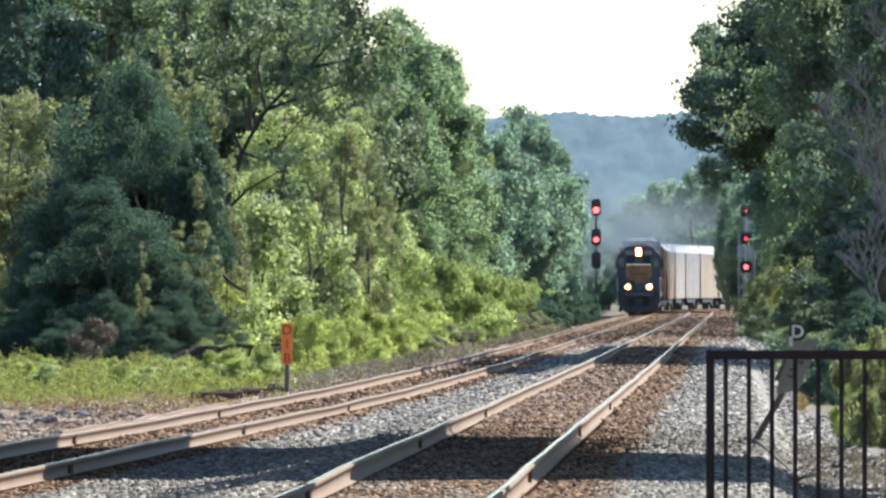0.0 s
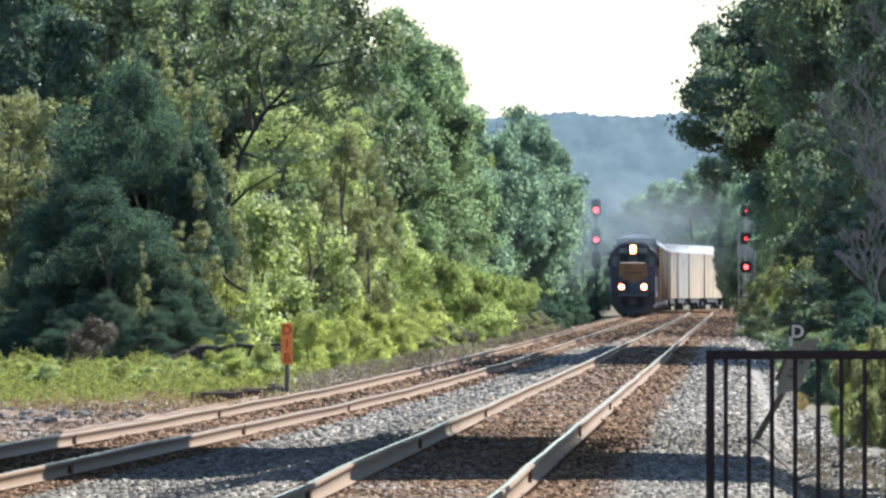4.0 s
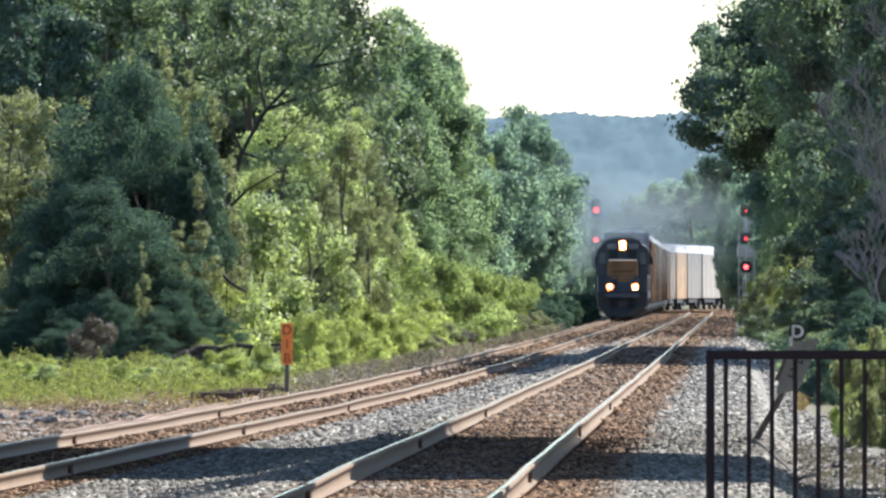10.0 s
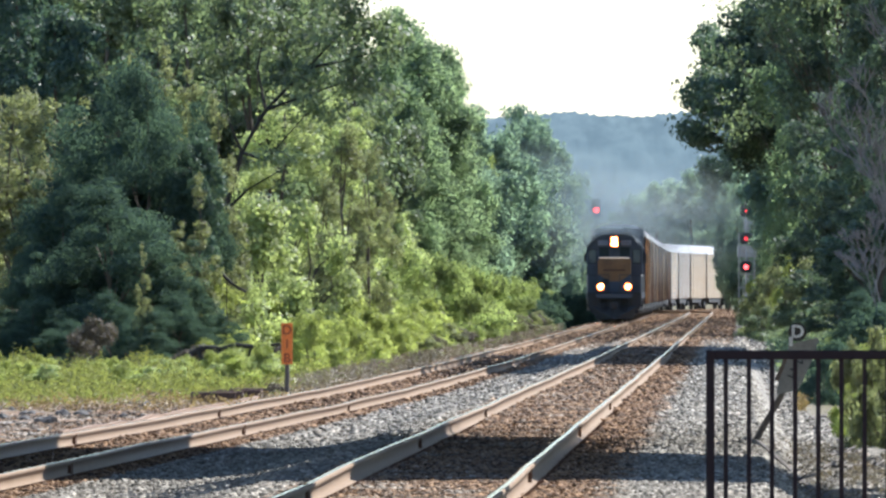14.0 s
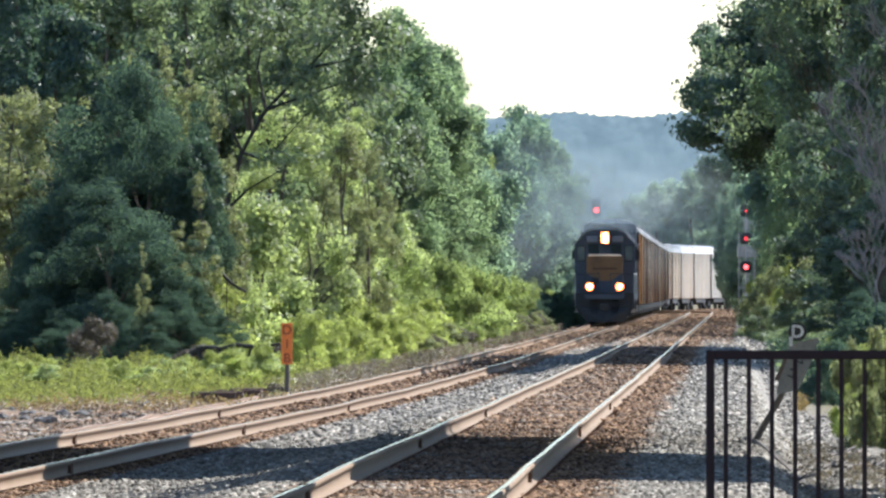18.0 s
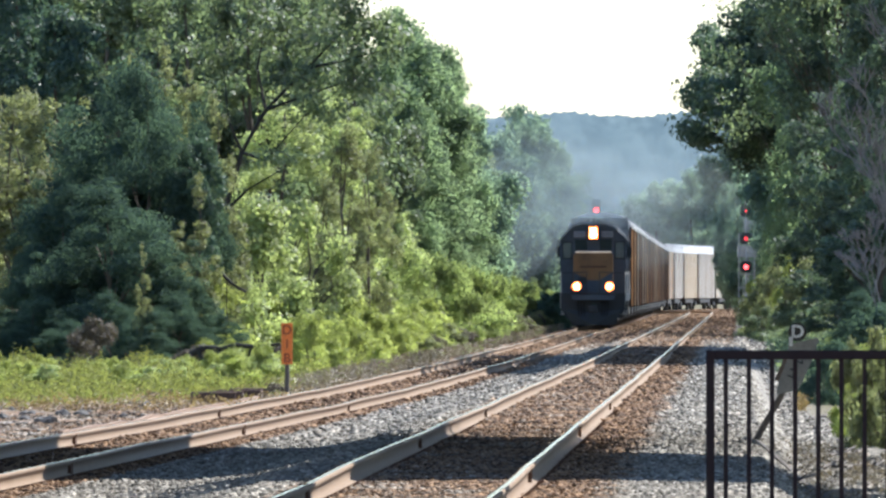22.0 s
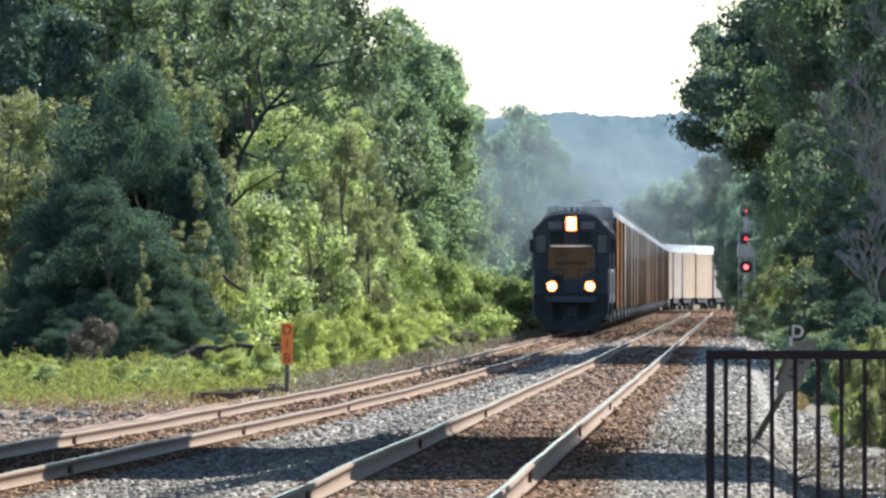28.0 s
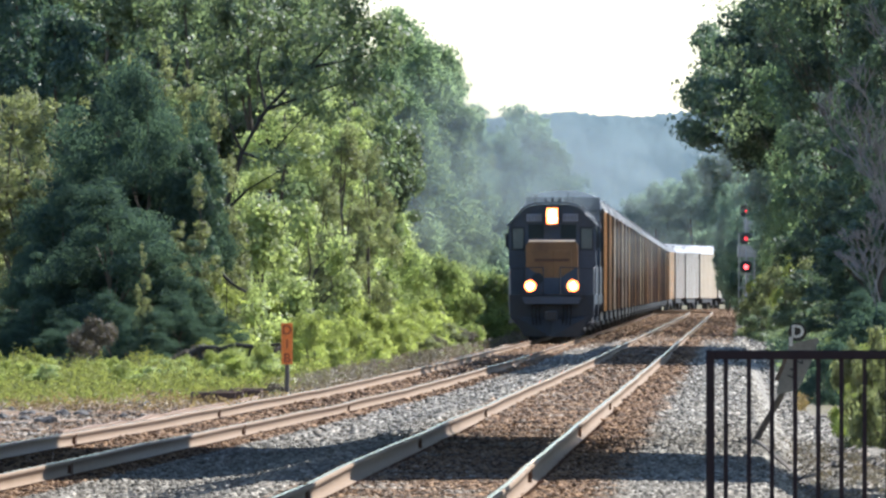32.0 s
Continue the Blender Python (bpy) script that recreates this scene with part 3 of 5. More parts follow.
def lamp_unit(parent, name, x, y, z, r, lit):
    ho = part(name, rods(((x, y - 0.04, z), (x, y + 0.22, z), 0.215), sides=16), M["black"], parent, "round lamp housing")
    part("reflector", rods(((x, y - 0.06, z), (x, y - 0.03, z), 0.2), sides=20), M["lamp_halo"] if lit else M["chrome"], ho, "glowing ring imitating the lamp's orange glare halo" if lit else "")
    part("lens", rods(((x, y - 0.075, z), (x, y - 0.04, z), r), sides=20), M["lamp"] if lit else M["glass"], ho, "lit warm white lens" if lit else "unlit lens")
    # added tube keeps the lens from lighting the loco front
    part("hood", collar(x, y - 0.42, y - 0.05, z, 0.22), M["black"], ho, "short black tube added to block the lamp's side spill")


def make_locomotive(lit, label):
    L = tagged(new("locomotive"), label, "locomotive", "locomotives of the freight train")
    # underframe and pilot
    part("frame", boxes((-1.5, 1.5, 0.6, 20.4, 1.25, 1.62), (-1.2, 1.2, 0.6, 20.4, 1.0, 1.25), bevel=0.03), M["navy"], L)
    bm = bmesh.new()
    prism(bm, [(-1.5, 1.62), (1.5, 1.62), (1.48, 0.85), (1.0, 0.24), (-1.0, 0.24), (-1.48, 0.85)], 0.45, 0.62)
    part("pilot", bm, M["black"], L, "black front pilot plate")
    bm = bmesh.new()
    for s in (-1, 1):
        v = [bm.verts.new(p) for p in ((0, -0.15, 0.14), (s * 0.98, 0.4, 0.14), (s * 1.3, 0.45, 0.85), (0, 0.15, 0.72), (0, 0.1, 0.14), (s * 0.95, 0.5, 0.14), (s * 1.25, 0.55, 0.85), (0, 0.35, 0.72))]
        for f in ((0, 1, 2, 3), (7, 6, 5, 4), (0, 4, 5, 1), (3, 2, 6, 7), (1, 5, 6, 2)):
            bm.faces.new([v[i] for i in f])
    bmesh.ops.recalc_face_normals(bm, faces=bm.faces)
    part("plow", bm, M["black"], L, "black v-shaped snow plow")
    part("coupler", boxes((-0.14, 0.14, -0.45, 0.5, 0.78, 0.98), (-0.22, 0.2, -0.6, -0.32, 0.72, 1.04), bevel=0.03), M["black"], L)
    bm = bmesh.new()
    prism(bm, [(-1.05, 1.55), (1.05, 1.55), (0.95, 1.3), (-0.95, 1.3)], 0.1, 0.5)
    part("anticlimber", bm, M["navy"], L)
    for s in (-1, 1):
        for dx in (0.42, 0.55, 0.68):
            part("air_hose", rods(((s * dx, 0.42, 1.25), (s * (dx + 0.02), 0.2, 0.95), 0.025), ((s * (dx + 0.02), 0.2, 0.95), (s * (dx - 0.03), 0.15, 0.55), 0.025), sides=6), M["hose"], L)
        lo, hi = sorted((s * 1.12, s * 1.52))
        for z in (0.62, 0.92, 1.22):
            st = part("step", boxes((lo, hi, 0.62, 1.1, z, z + 0.04)), M["black"], L, "boarding step")
            part("step_edge", boxes((min(s * 1.12, s * 1.52), max(s * 1.12, s * 1.52), 0.605, 0.62, z, z + 0.06)), M["grab"], st, "white step edge")
        part("grab_iron", rods(((s * 1.42, 0.58, 0.62), (s * 1.52, 0.58, 1.3), 0.026), ((s * 1.52, 0.58, 1.3), (s * 1.5, 0.58, 2.5), 0.02), ((s * 1.5, 0.58, 2.5), (s * 1.5, 1.4, 2.6), 0.02), ((s * 1.46, 1.15, 0.62), (s * 1.5, 1.15, 2.55), 0.024), sides=6), M["grab"], L, "light painted grab iron")
        part("front_handrail", rods(((s * 0.3, 0.55, 1.62), (s * 0.3, 0.55, 2.6), 0.02), ((s * 0.3, 0.55, 2.6), (s * 1.5, 0.58, 2.55), 0.02), ((s * 0.95, 0.55, 1.62), (s * 0.95, 0.55, 2.58), 0.016), sides=6), M["black"], L)
        bm = bmesh.new()
        for i in range(9):
            y = 5.2 + i * 1.75
            rod(bm, (s * 1.47, y, 1.62), (s * 1.47, y, 2.65), 0.018, sides=6)
        rod(bm, (s * 1.47, 5.2, 2.65), (s * 1.47, 19.3, 2.65), 0.02, sides=6)
        part("side_handrail", bm, M["grab"], L, "long light side handrail")
    # short hood
    bm = bmesh.new()
    prism(bm, [(-0.92, 1.62), (0.92, 1.62), (0.92, 3.38), (0.80, 3.52), (-0.80, 3.52), (-0.92, 3.38)], 1.15, 2.75)
    nose = part("short_hood", bm, M["yellow"], L, "dirty yellow nose")
    # pale wedge added to paint the sunlit line along the nose top
    bm = bmesh.new()
    v = [bm.verts.new(p) for x in (-0.82, 0.82) for p in ((x, 1.125, 3.49), (x, 1.22, 3.56), (x, 1.22, 3.49))]
    for f in ((0, 1, 2), (5, 4, 3), (0, 3, 4, 1), (1, 4, 5, 2), (2, 5, 3, 0)):
        bm.faces.new([v[i] for i in f])
    bmesh.ops.recalc_face_normals(bm, faces=bm.faces)
    part("nose_brow", bm, M["cream"], nose, "pale strip imitating the sunlit top edge of the nose")
    part("nose_door", boxes((0.05, 0.7, 1.12, 1.155, 1.75, 3.2), bevel=0.01), M["yellow"], nose)
    # plain dark bar added in place of the line of lettering
    part("nose_panel", boxes((-0.62, 0.62, 1.098, 1.116, 2.80, 2.90)), M["plate"], nose, "dark bar standing in for the nose lettering")
    part("brake_wheel", rods(((-0.5, 1.05, 2.2), (-0.5, 1.12, 2.2), 0.2), sides=16), M["black"], nose)
    bm = bmesh.new()
    for s in (-1, 1):
        prism(bm, [(s * 0.91, 1.63), (s * 0.3, 1.63), (s * 0.3, 2.22), (s * 0.91, 2.62)], 1.098, 1.116)
    prism(bm, [(-0.3, 1.63), (0.3, 1.63), (0.3, 2.22), (-0.3, 2.22)], 1.098, 1.116)
    part("nose_apron", bm, M["navy"], nose, "dark blue lower nose")
    # cab
    cab_out = [(-1.55, 1.62), (1.55, 1.62), (1.55, 4.08), (0.95, 4.70), (0.55, 4.82), (-0.55, 4.82), (-0.95, 4.70), (-1.55, 4.08)]
    bm = bmesh.new()
    prism(bm, cab_out, 2.75, 5.0)
    cab = part("cab", bm, M["navy"], L, "dark blue cab")
    bm = bmesh.new()
    prism(bm, [(-1.6, 4.06), (-0.97, 4.74), (-0.56, 4.86), (0.56, 4.86), (0.97, 4.74), (1.6, 4.06), (1.6, 4.11), (0.98, 4.8), (0.57, 4.92), (-0.57, 4.92), (-0.98, 4.8), (-1.6, 4.11)], 2.55, 5.1)
    # paler grey than the cab, so the roof edge reads as sunlit
    part("cab_roof", bm, M["end"], cab, "cab roof edge, paler grey to show it sunlit")
    for s in (-1, 1):
        lo, hi = sorted((s * 1.02, s * 1.42))
        part("front_window", boxes((lo, hi, 2.735, 2.76, 3.25, 3.98), bevel=0.01), M["side_glass"], cab, "cab window glass, sky reflection put into its pale colour")
        part("window_frame", boxes((lo - 0.04, hi + 0.04, 2.72, 2.742, 3.98, 4.03), (lo - 0.04, hi + 0.04, 2.72, 2.742, 3.2, 3.25), (lo - 0.04, lo, 2.72, 2.742, 3.25, 3.98), (hi, hi + 0.04, 2.72, 2.742, 3.25, 3.98)), M["black"], cab)
        lo, hi = sorted((s * 0.36, s * 0.92))
        part("number_board", boxes((lo, hi, 2.66, 2.75, 4.22, 4.50), bevel=0.02), M["board"], cab, "pale lit number board")
        bm = boxes(*[(lo + 0.07 + i * 0.115, lo + 0.14 + i * 0.115, 2.655, 2.661, 4.28, 4.44) for i in range(4)])
        part("number_bars", bm, M["end"], cab)
        lo, hi = sorted((s * 0.3, s * 0.85))
        part("windshield", boxes((lo, hi, 2.735, 2.76, 3.62, 4.12), bevel=0.01), M["glass"], cab, "dark windshield glass")
        lo, hi = sorted((s * 1.54, s * 1.57))
        part("side_window", boxes((lo, hi, 3.1, 4.7, 3.2, 3.95)), M["glass"], cab)
        part("mirror", boxes((s * 1.62 - 0.06, s * 1.62 + 0.06, 2.95, 3.0, 3.3, 3.8)), M["black"], cab)
    # long hood
    bm = bmesh.new()
    prism(bm, [(-0.95, 1.62), (0.95, 1.62), (0.95, 4.25), (0.75, 4.45), (-0.75, 4.45), (-0.95, 4.25)], 5.0, 19.6)
    hood = part("long_hood", bm, M["navy"], L, "dark blue engine hood")
    part("dynamic_brake", boxes((-1.2, 1.2, 8.2, 11.4, 3.75, 4.55), bevel=0.1), M["navy"], hood)
    part("radiator", boxes((-1.25, 1.25, 14.5, 18.6, 3.6, 4.6), bevel=0.12), M["navy"], hood)
    for y in (15.3, 16.5, 17.7):
        part("cooling_fan", rods(((0, y, 4.58), (0, y, 4.72), 0.55), sides=18), M["black"], hood)
    part("exhaust_stack", boxes((-0.3, 0.3, 11.9, 12.5, 4.4, 4.85), bevel=0.02), M["black"], hood)
    bm = boxes(*[(s * 0.955 - 0.01, s * 0.955 + 0.01, 5.3 + i * 0.72, 5.9 + i * 0.72, 1.9, 3.5) for i in range(17) for s in (-1, 1)])
    tagged(part("hood_doors", bm, M["navy"], hood), kind="stuff")
    part("horn", rods(((-0.25, 4.4, 4.98), (-0.25, 3.9, 5.02), 0.05), ((0.0, 4.4, 4.98), (0.0, 3.85, 5.05), 0.05), ((0.25, 4.4, 4.98), (0.25, 3.9, 5.02), 0.05), ((0, 4.3, 4.9), (0, 4.3, 5.0), 0.03)), M["black"], L)
    part("antenna", rods(((0.55, 4.0, 4.88), (0.55, 4.0, 5.25), 0.02), sides=6), M["black"], L)
    part("antenna", rods(((-0.6, 4.2, 4.88), (-0.6, 4.2, 5.15), 0.02), sides=6), M["black"], L)
    bm = bmesh.new()
    prism(bm, [(-1.35, 1.2), (1.35, 1.2), (1.35, 0.55), (1.1, 0.28), (-1.1, 0.28), (-1.35, 0.55)], 8.2, 12.6)
    part("fuel_tank", bm, M["black"], L)
    make_truck(L, 4.0, 3, 4.1)
    make_truck(L, 16.9, 3, 4.1)
    # lamps
    hb = part("headlight_box", boxes((-0.24, 0.24, 2.5, 2.75, 4.08, 4.72), bevel=0.03), M["navy"], L, "headlight housing above the cab windows")
    part("headlight_rim", boxes((-0.19, 0.19, 2.485, 2.502, 4.16, 4.69), bevel=0.004), M["lamp_halo"] if lit else M["chrome"], hb, "glowing plate imitating the headlight's orange glare halo" if lit else "")
    for z in (4.32, 4.52):
        lamp = part("headlight_lens", rods(((0, 2.44, z), (0, 2.48, z), 0.105), sides=20), M["lamp"] if lit else M["glass"], hb, "lit headlight" if lit else "unlit headlight")
    # added frame keeps headlight spill off the cab front
    part("headlight_hood", boxes((-0.25, -0.215, 2.1, 2.5, 4.06, 4.74), (0.215, 0.25, 2.1, 2.5, 4.06, 4.74), (-0.215, 0.215, 2.1, 2.5, 4.715, 4.74), (-0.215, 0.215, 2.1, 2.5, 4.06, 4.075)), M["black"], hb, "short black frame added to block the headlight's side spill")
    for s in (-1, 1):
        lamp_unit(L, "ditch_light", s * 0.76, 0.42, 1.93, 0.092, lit)
    return L


def make_rack_car(paint, label):
    C = tagged(new("autorack_car"), label, "rail car", "autorack cars of the freight train")
    n0, n1 = 0.35, 27.65
    # third box is added, black, to imitate the dark under the car
    part("underframe", boxes((-1.45, 1.45, n0, n1, 0.98, 1.22), (-0.5, 0.5, 0.0, 28.0, 0.75, 0.98), (-1.38, 1.38, 6.2, 21.8, 0.6, 0.99), bevel=0.02), M["black"], C)
    for s in (-1, 1):
        lo, hi = sorted((s * 1.43, s * 1.48))
        side = part("side_panel", boxes((lo, hi, n0 + 0.1, n1 - 0.1, 1.0, 4.82)), paint, C)
        lo, hi = sorted((s * 1.48, s * 1.493))
        posts = [(lo, hi, n0 + 0.12 + i * 1.359, n0 + 0.24 + i * 1.359, 0.95, 4.84) for i in range(21)]
        tagged(part("ribbing", boxes(*posts), M["rib"], side), kind="stuff")
        lo, hi = sorted((s * 1.48, s * 1.484))
        for z in (2.0, 2.95, 3.9):
            part("panel_seam", boxes((lo, hi, n0 + 0.12, n1 - 0.12, z, z + 0.035)), M["grey"], side)
    arch = [(1.54, 4.80), (1.44, 5.08), (1.22, 5.30), (0.85, 5.45), (0.4, 5.54), (-0.4, 5.54), (-0.85, 5.45), (-1.22, 5.30), (-1.44, 5.08), (-1.54, 4.80)]
    bm = bmesh.new()
    prism(bm, arch, n0, n1)
    roof = part("roof", bm, M["roof"], C, "bright galvanised arched roof")
    bm = bmesh.new()
    for i in range(20):
        y = n0 + 1.3 + i * 1.36
        pr = [(x * 1.012, z + 0.012) for x, z in arch]
        prism(bm, pr, y, y + 0.07)
    part("roof_ribs", bm, M["roof"], roof)
    for y, d in ((n0, -1), (n1, 1)):
        y0, y1 = sorted((y, y + d * 0.06))
        # ends are bluish grey, unlike the sides: their shade is in the colour
        end = part("end_door", boxes((-1.4, -0.02, y0, y1, 1.25, 5.3), (0.02, 1.4, y0, y1, 1.25, 5.3), bevel=0.01), M["end"], C, "grey end door with its shade put into the colour")
        for s in (-1, 1):
            part("end_post", boxes((s * 1.50 - 0.06, s * 1.50 + 0.06, y0 - 0.02, y1 + 0.02, 0.95, 4.85)), M["post_dark"], end)
        part("ladder", boxes(*[(1.0, 1.4, y0 - 0.05 if d < 0 else y1, y0 if d < 0 else y1 + 0.05, 1.4 + i * 0.42, 1.43 + i * 0.42) for i in range(9)]), M["black"], end)
    make_truck(C, 3.6, 2, 1.8)
    make_truck(C, 24.4, 2, 1.8)
    return C


TRAIN = [(make_locomotive(True, "dark blue diesel locomotive with a yellow nose and lit lamps"), 0.0, 20.9),
         (make_locomotive(False, "dark blue second diesel locomotive coupled behind"), 21.3, 20.9)]
COLORS = {6: "white", 7: "white", 8: "cream", 9: "white", 10: "cream", 11: "cream", 12: "white", 13: "tan", 14: "grey", 15: "white", 16: "grey", 17: "cream", 18: "cream", 19: "grey", 20: "grey",
          21: "white", 22: "cream", 23: "grey", 24: "white", 25: "white", 26: "cream", 27: "cream", 28: "grey", 29: "white", 30: "cream", 31: "white"}
LABELS = dict(white="tall white autorack rail car with ribbed sides", tan="tall tan yellow autorack rail car with ribbed sides",
              cream="tall cream autorack rail car with rusty ribs", brown="tall rust-brown autorack rail car with ribbed sides", grey="tall galvanised grey autorack rail car with ribbed sides")
first = {}
for i in range(36):
    col = COLORS.get(i, ("tan", "brown")[i % 2] if i < 6 else ("grey", "cream")[i % 2])
    if col in first:
        car = copy_thing(first[col], pose(0, 0, 0))
    else:
        car = first[col] = make_rack_car(M[col], LABELS[col])
    TRAIN.append((car, 43.0 + i * CAR_PITCH, 28.0))


def make_haze(radii, amount, seed):
    m, t, b, k = nodes_of("exhaust_haze")
    df = t.nodes.new("ShaderNodeBsdfDiffuse")
    df.inputs["Color"].default_value = (0.30, 0.36, 0.38, 1)
    tl = t.nodes.new("ShaderNodeBsdfTranslucent")
    tl.inputs["Color"].default_value = (0.30, 0.36, 0.38, 1)
    tp = t.nodes.new("ShaderNodeBsdfTransparent")
    both, mx = t.nodes.new("ShaderNodeMixShader"), t.nodes.new("ShaderNodeMixShader")
    k.new(df.outputs[0], both.inputs[1])
    k.new(tl.outputs[0], both.inputs[2])
    f = ramp_node(t, noise_node(t, k, 0.22, 3), [(0.3, (amount * 0.35,) * 3), (0.72, (amount,) * 3)], k)
    # the plume thins out away from its axis
    tc, mp, ln = t.nodes.new("ShaderNodeTexCoord"), t.nodes.new("ShaderNodeMapping"), t.nodes.new("ShaderNodeVectorMath")
    mp.inputs["Scale"].default_value = (1.12 / radii[0], 0.0, 1.12 / radii[2])
    k.new(tc.outputs["Object"], mp.inputs["Vector"])
    ln.operation = "LENGTH"
    k.new(mp.outputs[0], ln.inputs[0])
    fall = ramp_node(t, ln.outputs["Value"], [(0.0, (1, 1, 1)), (0.4, (0.7,) * 3), (0.75, (0.16,) * 3), (0.93, (0, 0, 0))], k)
    f = mix_node(t, k, 1.0, f, fall, "MULTIPLY")
    k.new(f, mx.inputs[0])
    k.new(tp.outputs[0], mx.inputs[1])
    k.new(both.outputs[0], mx.inputs[2])
    k.new(mx.outputs[0], t.nodes["Material Output"].inputs["Surface"])
    bm = bmesh.new()
    bmesh.ops.create_icosphere(bm, subdivisions=4, radius=1)
    for v in bm.verts:
        v.co *= 1 + 0.12 * noise.noise(v.co * 1.6 + Vector((seed, 0, 0)))
        v.co = Vector((v.co.x * radii[0], v.co.y * radii[1], v.co.z * radii[2]))
    for f_ in bm.faces:
        f_.smooth = True
    me = bpy.data.meshes.new("exhaust_haze")
    bm.to_mesh(me)
    bm.free()
    me.materials.append(m)
    return tagged(new("exhaust_haze", me), "thin blue-grey exhaust haze drifting over the locomotives", "smoke", "exhaust haze")


# the long last piece is added to imitate distance haze behind the train
HAZE = [(make_haze((6.0, 14, 4.5), 0.30, 1), -2.5, 30, 6.2), (make_haze((8, 20, 6), 0.34, 7), -4.5, 64, 6.0), (make_haze((3.2, 9, 2.2), 0.30, 13), -0.3, 22, 5.6), (make_haze((9, 45, 5.5), 0.40, 21), 1.0, 150, 6.0)]


def motions():
    for thing, dx, dy, z in HAZE:
        rows = []
        for i in range(17):
            y = 1234.3 - SPEED * i * 2.0 + dy
            rows.append((i * 2.0, pose(left_x(y) + dx, y, z)))
        walk(thing, rows)
    for thing, behind, length in TRAIN:
        rows = []
        for i in range(17):
            t = i * 2.0
            y = 1234.3 - SPEED * t + behind
            mid = y + length / 2
            h = math.atan(left_dir(mid))
            x = left_x(mid) - math.tan(h) * length / 2
            rows.append((t, pose(x, y, LZ, 0, 0, -math.degrees(h))))
        walk(thing, rows)


# ---- plants ----
def leaf_quads(centers, sizes, up=0.35, shape=(0.5, 1.0), out=None):
    """Kite-shaped leaves at the centres, turned at random, a little upward."""
    n = len(centers)
    d = rng.normal(size=(n, 3))
    d /= np.linalg.norm(d, axis=1)[:, None]
    nrm = rng.normal(size=(n, 3)) * (0.55 if out is not None else 1) + np.array((0, 0, up * 2))
    if out is not None:
        nrm += out * 1.1
    side = np.cross(d, nrm)
    d = np.cross(nrm, side)
    d /= np.linalg.norm(d, axis=1)[:, None] + 1e-9
    side /= np.linalg.norm(side, axis=1)[:, None] + 1e-9
    s = sizes[:, None]
    p = np.stack([centers - d * s * shape[1] * 0.5, centers + side * s * shape[0] * 0.5 + d * s * 0.1, centers + d * s * shape[1] * 0.5, centers - side * s * shape[0] * 0.5 + d * s * 0.1], 1)
    return p.reshape(-1, 3), np.arange(n * 4).reshape(n, 4)


def crown_points(n_clumps, per, radii, center, lumps=0.3, clump=(0.6, 1.1), inner=0.45, cone=0.0, boughs=8):
    nb = max(6, n_clumps // boughs)
    d = rng.normal(size=(nb, 3))
    d /= np.linalg.norm(d, axis=1)[:, None]
    r = inner + (1 - inner) * rng.random(nb) ** 0.5
    r *= 1 + lumps * np.array([noise.noise(Vector(v * 1.7) + Vector((n_clumps, 3.3, 0))) for v in d])
    bough = d * r[:, None] * 0.86
    pick = rng.integers(0, nb, n_clumps)
    w = rng.normal(size=(n_clumps, 3))
    w /= np.linalg.norm(w, axis=1)[:, None]
    c = bough[pick] + w * (rng.random((n_clumps, 1)) ** 0.4) * 0.25 * np.array((1, 1, 0.75))
    if cone:
        c[:, :2] *= (1 - cone * (c[:, 2:3] * 0.5 + 0.5)) * (1 + cone * 0.4)
    c = c * np.array(radii) + np.array(center)
    cr = rng.uniform(*clump, n_clumps)
    o = rng.normal(size=(n_clumps, per, 3))
    o /= np.linalg.norm(o, axis=2)[:, :, None]
    o *= (rng.random((n_clumps, per, 1)) ** 0.33) * cr[:, None, None]
    o[:, :, 2] *= 0.62
    unit = o / (np.linalg.norm(o, axis=2)[:, :, None] + 1e-9)
    return c, (c[:, None, :] + o).reshape(-1, 3), unit.reshape(-1, 3)


def trunk_mesh(name, h, r, lean, targets, bark):
    bm = bmesh.new()
    p = Vector((0, 0, -0.3))
    pts = [p]
    for i in range(1, 7):
        f = i / 6
        pts.append(Vector((lean[0] * f * f + 0.12 * math.sin(i * 1.7), lean[1] * f * f + 0.1 * math.cos(i * 2.3), h * f)))
    for i in range(6):
        rod(bm, pts[i], pts[i + 1], r * (1 - i / 7.5), r * (1 - (i + 1) / 7.5), 7, False)
    for k, tgt in enumerate(targets):
        tgt = Vector(tgt)
        j = max(1, min(5, int(tgt.z / h * 6 * 0.7)))
        s = pts[j]
        m = s.lerp(tgt, 0.5) + Vector((0, 0, 0.25))
        rod(bm, s, m, r * 0.34, r * 0.2, 5, False)
        rod(bm, m, tgt, r * 0.2, r * 0.06, 5, False)
    me = bpy.data.meshes.new(name)
    bm.to_mesh(me)
    bm.free()
    me.materials.append(bark)
    return me


KINDS = {}


